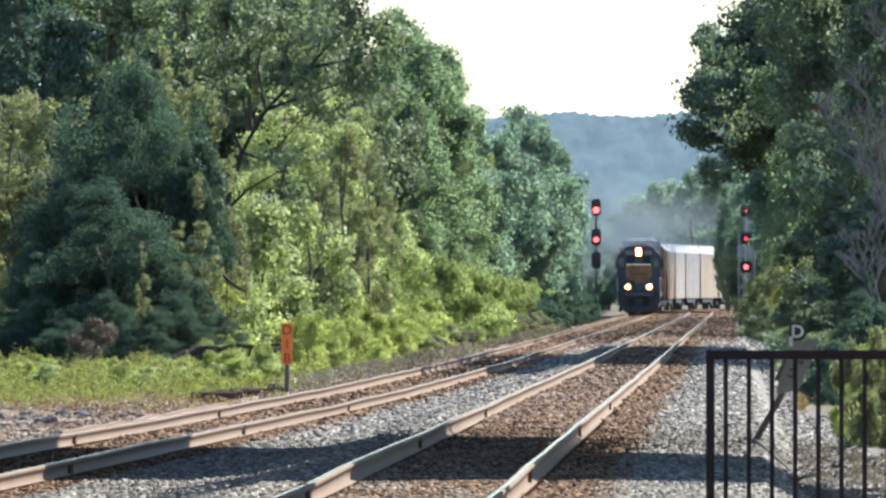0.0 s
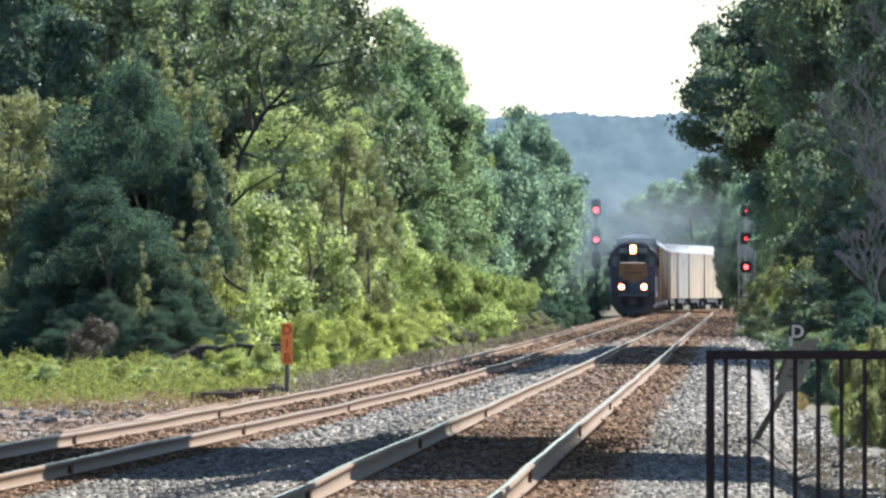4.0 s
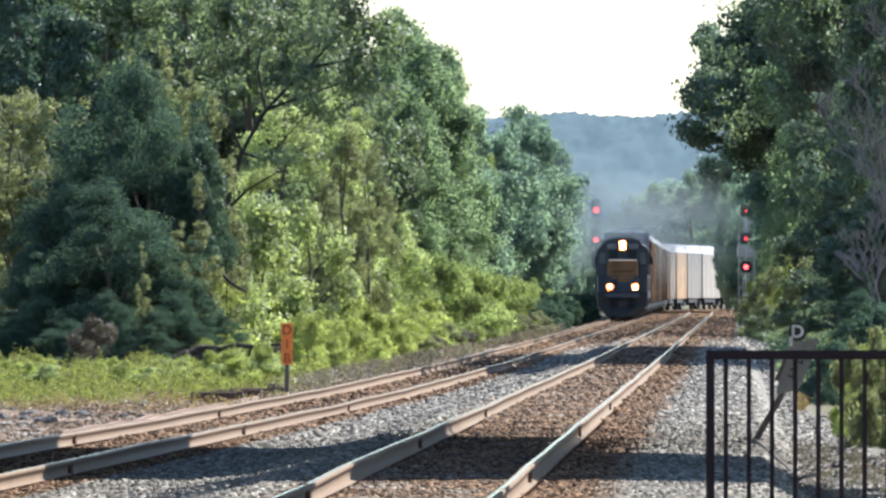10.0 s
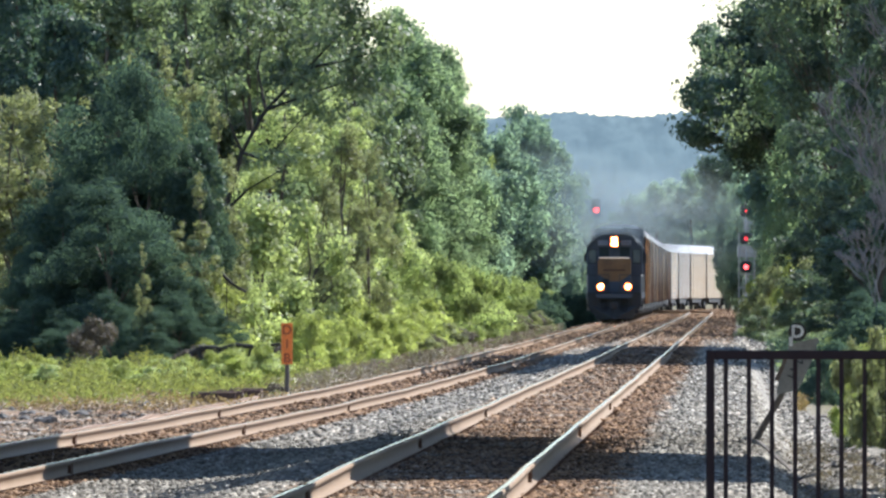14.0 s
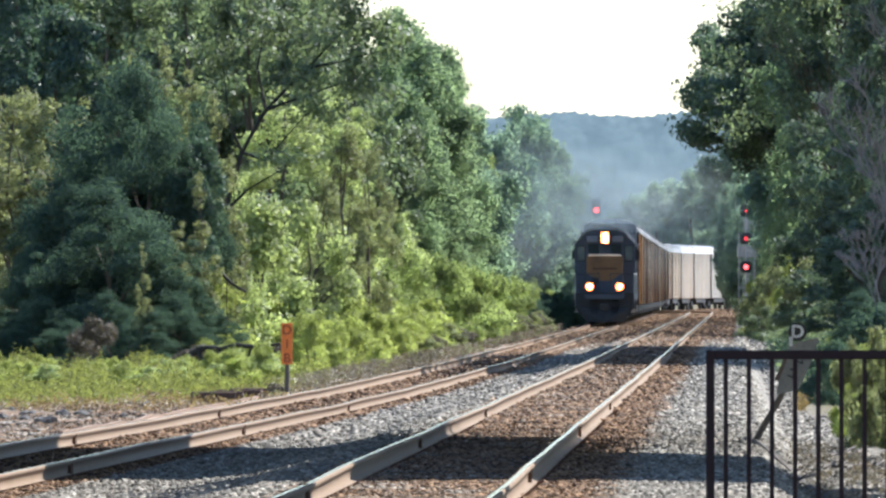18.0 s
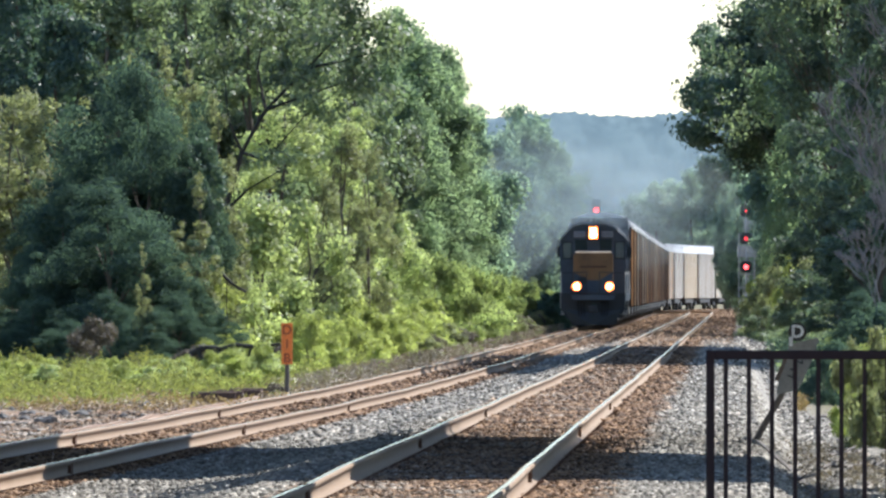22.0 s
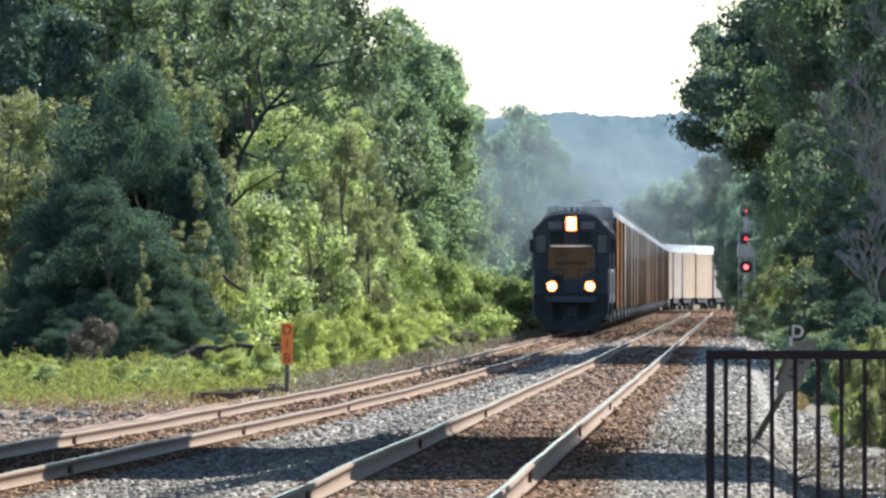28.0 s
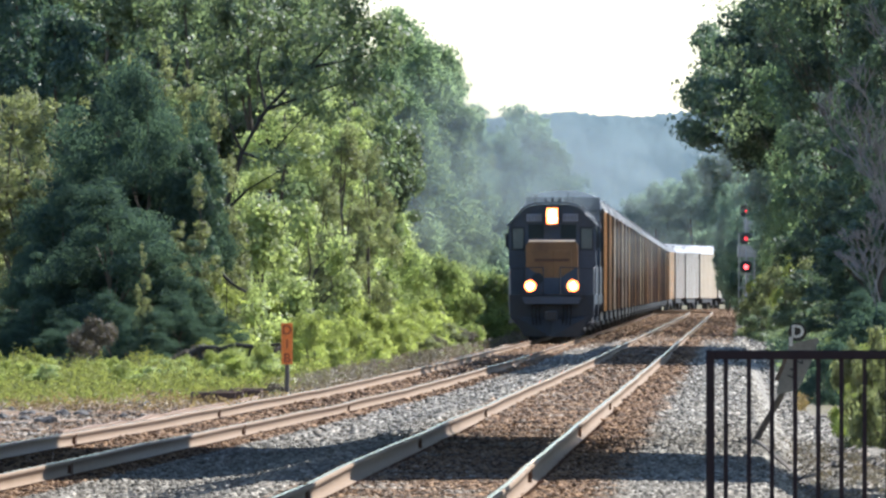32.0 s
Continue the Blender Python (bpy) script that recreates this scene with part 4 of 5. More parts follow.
def kind_of(key, mat, n_clumps, per, size, radii, center, h, trunk_r=0.16, lean=(0, 0), limbs=14, **kw):
    global rng
    rng = np.random.default_rng(sum(ord(ch) for ch in key) * 7 + len(KINDS.get(key, [])))
    c, pts, out = crown_points(n_clumps, per, radii, center, **kw)
    if trunk_r:
        tip = np.stack([rng.normal(size=8) * radii[0] * 0.1, rng.normal(size=8) * radii[0] * 0.1, rng.uniform(h * 0.78, h * 0.97, 8)], 1)
        o = rng.normal(size=(8, per, 3))
        o /= np.linalg.norm(o, axis=2)[:, :, None]
        pts = np.concatenate([pts, (tip[:, None] + o * radii[0] * 0.2 * rng.random((8, per, 1)) ** 0.4).reshape(-1, 3)])
        out = np.concatenate([out, o.reshape(-1, 3)])
    keep = pts[:, 2] > 0.05
    pts, out = pts[keep], out[keep]
    v, q = leaf_quads(pts, rng.uniform(size * 0.65, size * 1.3, len(pts)), 0.2, (0.62, 1.0), out)
    me = np_mesh(key + "_crown", v, q, M[mat])
    tm = trunk_mesh(key + "_trunk", h * 0.9, trunk_r, lean, c[:limbs], M["bark"]) if trunk_r else None
    KINDS.setdefault(key, []).append((me, tm, h, radii[0]))


for k in range(3):
    kind_of("broad", "leaf", 250, 115, 0.17, (3.0, 3.0, 5.4), (0, 0, 6.4), 12.0, 0.18, (0.4 * k - 0.4, 0), clump=(0.32, 0.72))
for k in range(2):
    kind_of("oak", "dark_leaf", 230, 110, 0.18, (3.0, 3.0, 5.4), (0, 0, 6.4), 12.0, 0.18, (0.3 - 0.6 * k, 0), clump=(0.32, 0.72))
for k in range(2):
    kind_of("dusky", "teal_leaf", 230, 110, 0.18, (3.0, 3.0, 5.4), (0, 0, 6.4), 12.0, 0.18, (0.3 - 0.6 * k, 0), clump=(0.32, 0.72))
    kind_of("sunny", "leaf_light", 190, 110, 0.15, (3.0, 3.0, 5.4), (0, 0, 6.4), 12.0, 0.16, (0.3 - 0.6 * k, 0), clump=(0.3, 0.65))
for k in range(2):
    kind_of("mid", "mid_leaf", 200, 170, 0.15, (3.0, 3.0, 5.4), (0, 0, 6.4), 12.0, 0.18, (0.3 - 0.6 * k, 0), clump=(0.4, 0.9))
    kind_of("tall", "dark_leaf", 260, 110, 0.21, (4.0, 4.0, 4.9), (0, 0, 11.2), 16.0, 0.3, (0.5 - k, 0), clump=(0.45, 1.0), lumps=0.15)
for k in range(2):
    # sparse lighter sprays, added to imitate sunlit clumps on the tall crowns
    kind_of("sprig", "leaf", 110, 22, 0.17, (4.0, 4.0, 4.9), (0, 0, 11.2), 16.0, 0.12, (0.5 - k, 0), clump=(0.5, 1.1), lumps=0.15, inner=0.75, boughs=7)
    kind_of("light", "leaf_light", 80, 90, 0.17, (2.0, 2.0, 2.7), (0, 0, 2.7), 5.4, 0.08, clump=(0.35, 0.75))
kind_of("cedar", "cedar", 280, 190, 0.10, (2.9, 2.7, 4.5), (0, 0, 4.2), 8.7, 0.1, clump=(0.35, 0.7), cone=0.35, inner=0.3, boughs=4)
for k in range(2):
    kind_of("pine", "pine", 190, 180, 0.14, (2.4, 2.4, 5.6), (0, 0, 6.6), 12.4, 0.2, clump=(0.35, 0.8), lumps=0.2, cone=0.25)
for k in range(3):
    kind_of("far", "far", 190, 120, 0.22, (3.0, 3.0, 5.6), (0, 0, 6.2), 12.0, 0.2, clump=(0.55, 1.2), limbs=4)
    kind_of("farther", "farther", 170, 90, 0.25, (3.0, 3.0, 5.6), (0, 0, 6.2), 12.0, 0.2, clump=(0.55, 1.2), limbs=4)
for k in range(2):
    kind_of("olive", "olive", 170, 90, 0.15, (3.0, 3.0, 5.4), (0, 0, 6.4), 12.0, 0.16, (0.3 - 0.6 * k, 0), clump=(0.3, 0.6), boughs=7)
    kind_of("fringe", "olive", 120, 70, 0.11, (1.2, 1.2, 4.2), (0, 0, 4.6), 9.0, 0.07, clump=(0.2, 0.4), cone=0.4, inner=0.1)
for k in range(4):
    kind_of("bush", "bush", 90, 75, 0.11, (1.5, 1.5, 1.2), (0, 0, 0.95), 2.2, 0.03, clump=(0.25, 0.5), limbs=10)
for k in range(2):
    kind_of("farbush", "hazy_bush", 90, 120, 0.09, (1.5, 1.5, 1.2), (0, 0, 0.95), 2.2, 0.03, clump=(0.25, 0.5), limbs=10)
    kind_of("hedge", "olive", 70, 75, 0.12, (1.5, 1.5, 1.2), (0, 0, 0.95), 2.2, 0.03, clump=(0.25, 0.5), limbs=10)
kind_of("drybush", "deadbush", 40, 60, 0.12, (1.5, 1.5, 1.2), (0, 0, 0.95), 2.2, 0.03, clump=(0.25, 0.5), limbs=10)
# cedar-dark foliage used where shade is to be imitated
for k in range(2):
    kind_of("darkbush", "cedar", 60, 70, 0.14, (1.5, 1.5, 1.2), (0, 0, 1.0), 2.2, 0.03, clump=(0.3, 0.55), limbs=8, boughs=4)
for k in range(2):
    kind_of("thicket", "leaf", 60, 70, 0.18, (1.7, 1.7, 1.6), (0, 0, 1.3), 3.0, 0.04, clump=(0.35, 0.7), limbs=10)
for k in range(1):
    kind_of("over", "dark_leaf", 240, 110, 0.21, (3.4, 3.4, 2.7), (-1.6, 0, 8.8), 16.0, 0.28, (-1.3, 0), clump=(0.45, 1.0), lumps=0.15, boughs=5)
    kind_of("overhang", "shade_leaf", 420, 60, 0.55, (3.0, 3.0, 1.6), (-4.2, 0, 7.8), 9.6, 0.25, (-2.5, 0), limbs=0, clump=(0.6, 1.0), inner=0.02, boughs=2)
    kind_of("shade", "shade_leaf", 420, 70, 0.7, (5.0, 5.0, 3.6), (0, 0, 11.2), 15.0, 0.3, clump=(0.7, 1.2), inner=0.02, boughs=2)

TREE_LABEL = dict(sprig=("lighter leaf sprays added as sunlit clumps of the tall crowns", "tree"), farbush=("green leafy bush beside the track, haze put into its leaf colour", "bush"), hedge=("olive-green leafy bush at the edge of the trees", "bush"), dusky=("broad-leaved tree, deep shade put into its dark blue-green leaves", "tree"), mid=("broad-leaved tree, haze put into its dull green leaf colour", "tree"), olive=("thin olive-brown tree with sparse sunlit leaves", "tree"), fringe=("slim olive evergreen with brownish tips, coloured lighter as a sunlit edge", "tree"), farther=("far tree beyond the bend, painted pale for haze", "tree"),
                  darkbush=("bush coloured dark in place of shade beside the track", "bush"), oak=("broad-leaved tree with shade put into its dark green crown", "tree"), broad=("broad-leaved tree with a dense sunlit green crown", "tree"), light=("young light green tree with thin foliage", "tree"),
                  cedar=("dark dense cedar tree with foliage to the ground", "tree"), pine=("tall ragged pine tree, needles tinted blue-green for haze", "tree"),
                  far=("distant green tree beside the railway, haze put into its leaf colour", "tree"), bush=("bright yellow-green leafy bush beside the track", "bush"),
                  thicket=("dark green leafy thicket on the verge", "bush"),
                  drybush=("dead brown leafless bush among the weeds", "bush"), over=("tall broad tree leaning out over the track", "tree"), tall=("tall broad tree whose dark crown overhangs the track", "tree"), sunny=("tall light green tree with sun shining through", "tree"), overhang=("unseen low-crowned tree added to block sky over the tracks", "tree"), shade=("unseen leafy tree added to cast shade and block sky", "tree"))
count = {}


def plant(key, x, y, h, r, group="", turn=None):
    i = count[key] = count.get(key, -1) + 1
    me, tm, h0, r0 = KINDS[key][i % len(KINDS[key])]
    label, cat = TREE_LABEL[key]
    z = ground_z(x, y) - 0.05
    ob = new("bush" if cat == "bush" else dict(cedar="cedar_tree", pine="pine_tree").get(key, "tree"))
    for nm, d in (("stem", tm), ("foliage", me)) if cat == "bush" else (("trunk", tm), ("crown", me)):
        o = new(nm, d)
        o.parent = ob
    tagged(ob, label, cat, group or ("trees along the line" if cat == "tree" else "bushes along the track"))
    ob.location = (x, y, z)
    ob.rotation_euler = (0, 0, turn if turn is not None else 0 if key in ("over", "overhang") else (i * 2.4 + len(key)) % math.tau)
    ob.scale = (r / r0, r / r0, h / h0)
    return ob


def plant_row(rows):
    for key, px, y, h, r in rows:
        plant(key, at_px(px, y), y, h, r)


# trees on the left bank, nearest first: (kind, across, distance, height, crown radius); across counts in the lens's own units
# the dark cedar and the trees round it
plant_row([
    ("cedar", 205, 470, 8.7, 3.0), ("cedar", 262, 468, 8.8, 2.0), ("dusky", 352, 468, 7.0, 1.1), ("cedar", 140, 474, 6.4, 1.9), ("cedar", 285, 474, 7.6, 2.1),
    ("cedar", 195, 463, 5.4, 2.5), ("cedar", 130, 464, 4.0, 1.6), ("cedar", 275, 464, 4.4, 1.6), ("fringe", 352, 466, 5.6, 0.7), ("fringe", 318, 465, 4.4, 0.5), ("cedar", 115, 468, 5.4, 1.7), ("olive", -30, 505, 8.4, 2.0), ("olive", 50, 540, 8.8, 1.8), ("dusky", 40, 570, 13.5, 3.2), ("broad", 190, 590, 14, 3.2), ("dusky", 110, 560, 12.5, 2.6), ("broad", 330, 560, 13.5, 2.8),
    ("broad", 455, 555, 13, 2.6), ("broad", 555, 560, 12.6, 2.3)])
# slim olive evergreens, lighter to stand for the cedar's sunlit edge, and thin olive trees
plant_row([
    ("fringe", 385, 480, 8.0, 0.9), ("fringe", 345, 482, 8.9, 0.9), ("fringe", 290, 482, 9.4, 1.0), ("fringe", 240, 482, 9.4, 0.9), ("fringe", 402, 478, 6.2, 0.6), ("fringe", 20, 500, 8.4, 1.4), ("fringe", 85, 500, 8.0, 1.4), ("fringe", 140, 495, 8.2, 1.0),
    ("fringe", 254, 458, 3.7, 0.3), ("cedar", 345, 471, 7.3, 1.3), ("cedar", 70, 473, 4.6, 1.6), ("olive", 610, 520, 7.6, 1.3), ("olive", 655, 530, 6.9, 1.1), ("olive", 575, 524, 6.0, 1.0)])
# sunlit young trees behind the bushes
plant_row([
    ("sunny", 500, 530, 8.6, 2.2), ("sunny", 590, 545, 8.8, 1.9), ("sunny", 420, 505, 5.6, 1.5), ("light", 460, 488, 4.9, 1.7), ("light", 545, 500, 5.0, 1.5), ("light", 395, 480, 3.6, 1.0),
    ("light", 620, 560, 5.0, 1.5), ("light", 700, 620, 5.2, 1.6), ("sunny", 610, 600, 8.6, 2.0), ("pine", 740, 700, 12.9, 2.7)])
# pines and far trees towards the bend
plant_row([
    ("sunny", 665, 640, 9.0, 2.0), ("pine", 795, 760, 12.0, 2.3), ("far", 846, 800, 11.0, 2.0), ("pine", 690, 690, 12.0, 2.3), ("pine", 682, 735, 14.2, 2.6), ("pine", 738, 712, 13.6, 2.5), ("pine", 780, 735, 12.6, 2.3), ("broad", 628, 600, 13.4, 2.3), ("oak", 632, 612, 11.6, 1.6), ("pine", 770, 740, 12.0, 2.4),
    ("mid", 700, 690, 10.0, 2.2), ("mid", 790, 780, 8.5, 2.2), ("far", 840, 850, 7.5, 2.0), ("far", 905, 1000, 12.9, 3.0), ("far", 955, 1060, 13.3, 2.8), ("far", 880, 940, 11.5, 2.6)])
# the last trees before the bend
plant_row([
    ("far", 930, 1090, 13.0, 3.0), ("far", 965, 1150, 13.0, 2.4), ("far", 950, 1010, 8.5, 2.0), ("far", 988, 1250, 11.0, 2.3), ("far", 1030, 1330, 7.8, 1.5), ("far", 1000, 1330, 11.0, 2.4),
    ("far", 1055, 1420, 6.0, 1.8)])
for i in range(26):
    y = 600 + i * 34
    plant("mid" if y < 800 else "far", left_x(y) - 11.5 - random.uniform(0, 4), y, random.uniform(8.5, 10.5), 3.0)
for i in range(12):
    plant("dusky" if i < 5 else "oak", at_px(-60 + i * 56, 640 + (i % 3) * 25), 640 + (i % 3) * 25, random.uniform(14.5, 16.5) - max(0, i - 9) * 1.2, 3.6)
# bright bushes along the foot of the left bank
for i in range(62):
    y = 470 + i * 9.5 + random.uniform(-3, 3)
    off = random.uniform(3.9, 5.2) if i % 2 else random.uniform(5.2, 7.5)
    if i < 10:
        off += 1.2 - i * 0.1
    if y > 790:
        off += 0.9
    plant("bush" if y < 600 else "farbush", left_x(y) - off, y, random.uniform(1.7, 2.6) * (1.15 if i % 2 == 0 else 0.9) * (1.0 if y < 600 else 1.5), random.uniform(1.2, 1.7) * (1.0 if y < 600 else 1.2))
for i in range(34):
    y = random.uniform(395, 462)
    px = random.uniform(-10, 480)
    plant("bush" if i % 4 else "light", at_px(px, y), y, random.uniform(0.4, 0.72) + (0.35 if px > 330 else 0), random.uniform(0.45, 0.85))
for px, y, h in ((60, 462, 2.2), (130, 458, 1.6), (190, 460, 2.4), (260, 458, 1.9), (320, 462, 2.3), (375, 466, 1.8), (20, 470, 2.5)):
    plant("cedar", at_px(px, y), y, h, 1.1)
for i in range(14):
    y = 770 + i * 21
    plant("farbush", left_x(y) - random.uniform(6.0, 8.2), y, random.uniform(5.4, 7.6) + (1.4 if y < 900 else 0), random.uniform(1.8, 2.5))
for i in range(44):
    y = 430 + i * 8.2 + random.uniform(-2, 2)
    plant("bush" if y < 600 else "farbush", left_x(y) - random.uniform(3.5, 4.3), y, random.uniform(1.1, 1.9), random.uniform(0.7, 1.0))
for px, y, h, r in ((30, 440, 0.95, 0.6), (70, 436, 1.0, 0.55), (12, 430, 0.8, 0.5), (180, 425, 0.75, 0.5), (205, 432, 0.95, 0.5), (150, 415, 0.6, 0.5), (235, 428, 0.7, 0.45), (300, 440, 0.8, 0.55), (330, 436, 1.0, 0.5),
                    (370, 445, 1.05, 0.6), (405, 440, 1.1, 0.55), (440, 446, 1.0, 0.6), (420, 425, 0.8, 0.5), (350, 418, 0.6, 0.5), (100, 408, 0.5, 0.5)):
    plant("bush", at_px(px, y), y, h * (0.72 if px < 340 else 1), r)
for i in range(18):
    y = random.uniform(366, 402)
    plant("bush" if i % 3 else "light", at_px(random.uniform(-5, 440), y), y, random.uniform(0.35, 0.8), random.uniform(0.35, 0.7))
# dark low bushes close to the rails, their dark colour standing in for shade
for i in range(26):
    y = 872 + i * 13.5
    plant("darkbush", left_x(y) - random.uniform(3.0, 4.0), y, random.uniform(1.5, 2.1), random.uniform(0.8, 1.1))
for i in range(30):
    y = 545 + i * 11.2
    plant("drybush" if i % 3 else "hedge", left_x(y) - random.uniform(2.7, 3.3), y, random.uniform(0.7, 1.2) + (0.3 if y > 700 else 0), random.uniform(0.5, 0.9))
for px, y in ((912, 768), (934, 800), (948, 830)):
    plant("drybush", at_px(px, y), y, random.uniform(0.9, 1.2), 0.8)
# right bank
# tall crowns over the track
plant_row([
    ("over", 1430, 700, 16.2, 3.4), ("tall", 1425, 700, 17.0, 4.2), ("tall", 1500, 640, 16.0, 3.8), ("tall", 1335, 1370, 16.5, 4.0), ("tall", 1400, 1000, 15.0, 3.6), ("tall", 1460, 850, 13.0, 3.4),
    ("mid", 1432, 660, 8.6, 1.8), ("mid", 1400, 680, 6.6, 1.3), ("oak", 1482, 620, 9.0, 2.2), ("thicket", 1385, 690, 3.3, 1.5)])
# bushes of the right bank, and trees with shade put into their leaf colour
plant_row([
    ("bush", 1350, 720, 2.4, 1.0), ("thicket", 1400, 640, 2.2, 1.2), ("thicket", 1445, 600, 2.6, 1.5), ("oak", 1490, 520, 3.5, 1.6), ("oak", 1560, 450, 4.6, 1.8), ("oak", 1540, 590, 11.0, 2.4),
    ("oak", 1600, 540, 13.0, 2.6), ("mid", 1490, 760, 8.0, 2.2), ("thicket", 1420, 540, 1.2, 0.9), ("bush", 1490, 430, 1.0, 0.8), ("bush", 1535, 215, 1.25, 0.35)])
# sunlit bushes at the edge of the right bank, and dark trees where the line curves out of sight
plant_row([
    ("hedge", 1335, 660, 1.7, 0.8), ("hedge", 1352, 640, 2.3, 0.9), ("hedge", 1375, 630, 2.9, 0.9), ("bush", 1398, 622, 3.1, 0.8), ("hedge", 1425, 605, 2.9, 1.0), ("thicket", 1326, 650, 1.0, 0.6), ("thicket", 1355, 615, 1.3, 0.8),
    # the sprig rows put lighter, sunlit-looking clumps over the tall trees
    ("thicket", 1390, 600, 1.6, 0.9), ("thicket", 1430, 585, 1.6, 0.9), ("sprig", 1425, 698, 17.0, 4.0), ("sprig", 1490, 638, 16.0, 3.6), ("sprig", 1400, 690, 16.0, 3.4),
    ("far", 1292, 1345, 10.0, 1.2), ("far", 1300, 1350, 7.5, 1.2), ("far", 1288, 1352, 5.0, 0.9), ("far", 1305, 1340, 13.0, 1.5)])
# low plants near the sign; dark bushes and the cedar imitate shade there
plant_row([
    ("hedge", 1512, 214, 1.30, 0.32), ("hedge", 1545, 210, 1.45, 0.38), ("hedge", 1528, 206, 0.8, 0.3), ("bush", 1500, 222, 0.9, 0.28), ("bush", 1572, 214, 1.3, 0.4), ("darkbush", 1440, 290, 0.75, 0.4), ("darkbush", 1520, 296, 1.3, 0.6), ("darkbush", 1555, 292, 1.6, 0.7),
    ("hedge", 1562, 205, 1.3, 0.4), ("bush", 1530, 260, 1.1, 0.4), ("bush", 1575, 250, 1.4, 0.5), ("cedar", 1530, 380, 2.0, 1.0), ("darkbush", 1458, 284, 0.85, 0.36), ("darkbush", 1478, 290, 1.1, 0.5), ("darkbush", 1506, 300, 1.0, 0.5),
    ("over", 1414, 706, 19.0, 3.1)])
for i in range(16):
    y = 760 + i * 40
    plant("thicket" if y < 860 else "farbush", right_x(y) + random.uniform(5.5, 7.5), y, random.uniform(3, 5), 1.9)
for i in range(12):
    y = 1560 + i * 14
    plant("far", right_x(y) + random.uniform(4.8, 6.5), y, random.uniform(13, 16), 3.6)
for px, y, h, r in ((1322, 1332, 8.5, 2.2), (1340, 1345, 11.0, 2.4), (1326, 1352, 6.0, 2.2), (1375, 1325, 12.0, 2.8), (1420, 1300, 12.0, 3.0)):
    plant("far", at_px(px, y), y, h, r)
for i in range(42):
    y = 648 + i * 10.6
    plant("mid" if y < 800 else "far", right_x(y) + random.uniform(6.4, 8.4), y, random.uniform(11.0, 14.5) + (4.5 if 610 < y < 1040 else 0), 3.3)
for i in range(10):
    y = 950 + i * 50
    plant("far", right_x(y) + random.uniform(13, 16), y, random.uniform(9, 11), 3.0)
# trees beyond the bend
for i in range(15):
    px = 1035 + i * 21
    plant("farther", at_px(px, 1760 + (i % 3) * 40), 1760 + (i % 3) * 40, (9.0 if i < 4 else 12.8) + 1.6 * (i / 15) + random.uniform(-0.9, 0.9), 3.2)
# unseen trees added beside the view to cast and deepen the shadow across the tracks
for i in range(8):
    plant("shade", 7.3 + 0.4 * (i % 2), 155.0 + i * 2.0, 12.5, 2.3)
for i in range(13):
    plant("shade", 6.4 + 0.4 * (i % 2), 190 + i * 1.65, 22.0, 2.3)
for i in range(9):
    plant("shade", 6.5 + 0.3 * (i % 2), 157 + i * 2.4, 11.0, 2.0)
for i in range(8):
    plant("shade", 6.8 + 0.4 * (i % 2), 180 + i * 2.1, 18.0, 2.1)
for i in range(7):
    plant("overhang", 6.3 + 0.4 * (i % 2), 181.0 + i * 2.7, 9.6, 3.0)
# unseen trees added on both sides of the line before it, to block the sky
for i in range(10):
    plant("overhang", -11.0 - 0.5 * (i % 2), 149 + i * 5.9, 9.8, 3.3, turn=math.pi)
for i in range(7):
    plant("overhang", 6.6 + 0.4 * (i % 2), 97 + i * 6.2, 10.5, 3.1)
    plant("overhang", -10.8 - 0.5 * (i % 2), 98 + i * 7.0, 11.0, 3.4, turn=math.pi)
for i in range(8):
    plant("shade", 8.4 + 0.6 * (i % 2), 66 + i * 9.0, random.uniform(15, 18), 4.0)
# unseen trees added off to the right to shade the bed farther on
for i in range(15):
    y = 417 + i * 8.2
    plant("shade", 0.0254 * y + 4.3 + 0.8 * (i % 2), y, random.uniform(20, 23), 4.0)
# unseen rows added to the left and behind the camera against skylight
for i in range(15):
    plant("shade", -11.5 - (i % 2) * 1.5, 62 + i * 11.2, random.uniform(18, 23), 4.6)
for i in range(6):
    plant("shade", -30 + i * 11.0, -25 - (i % 2) * 4, 20.0, 6.5)


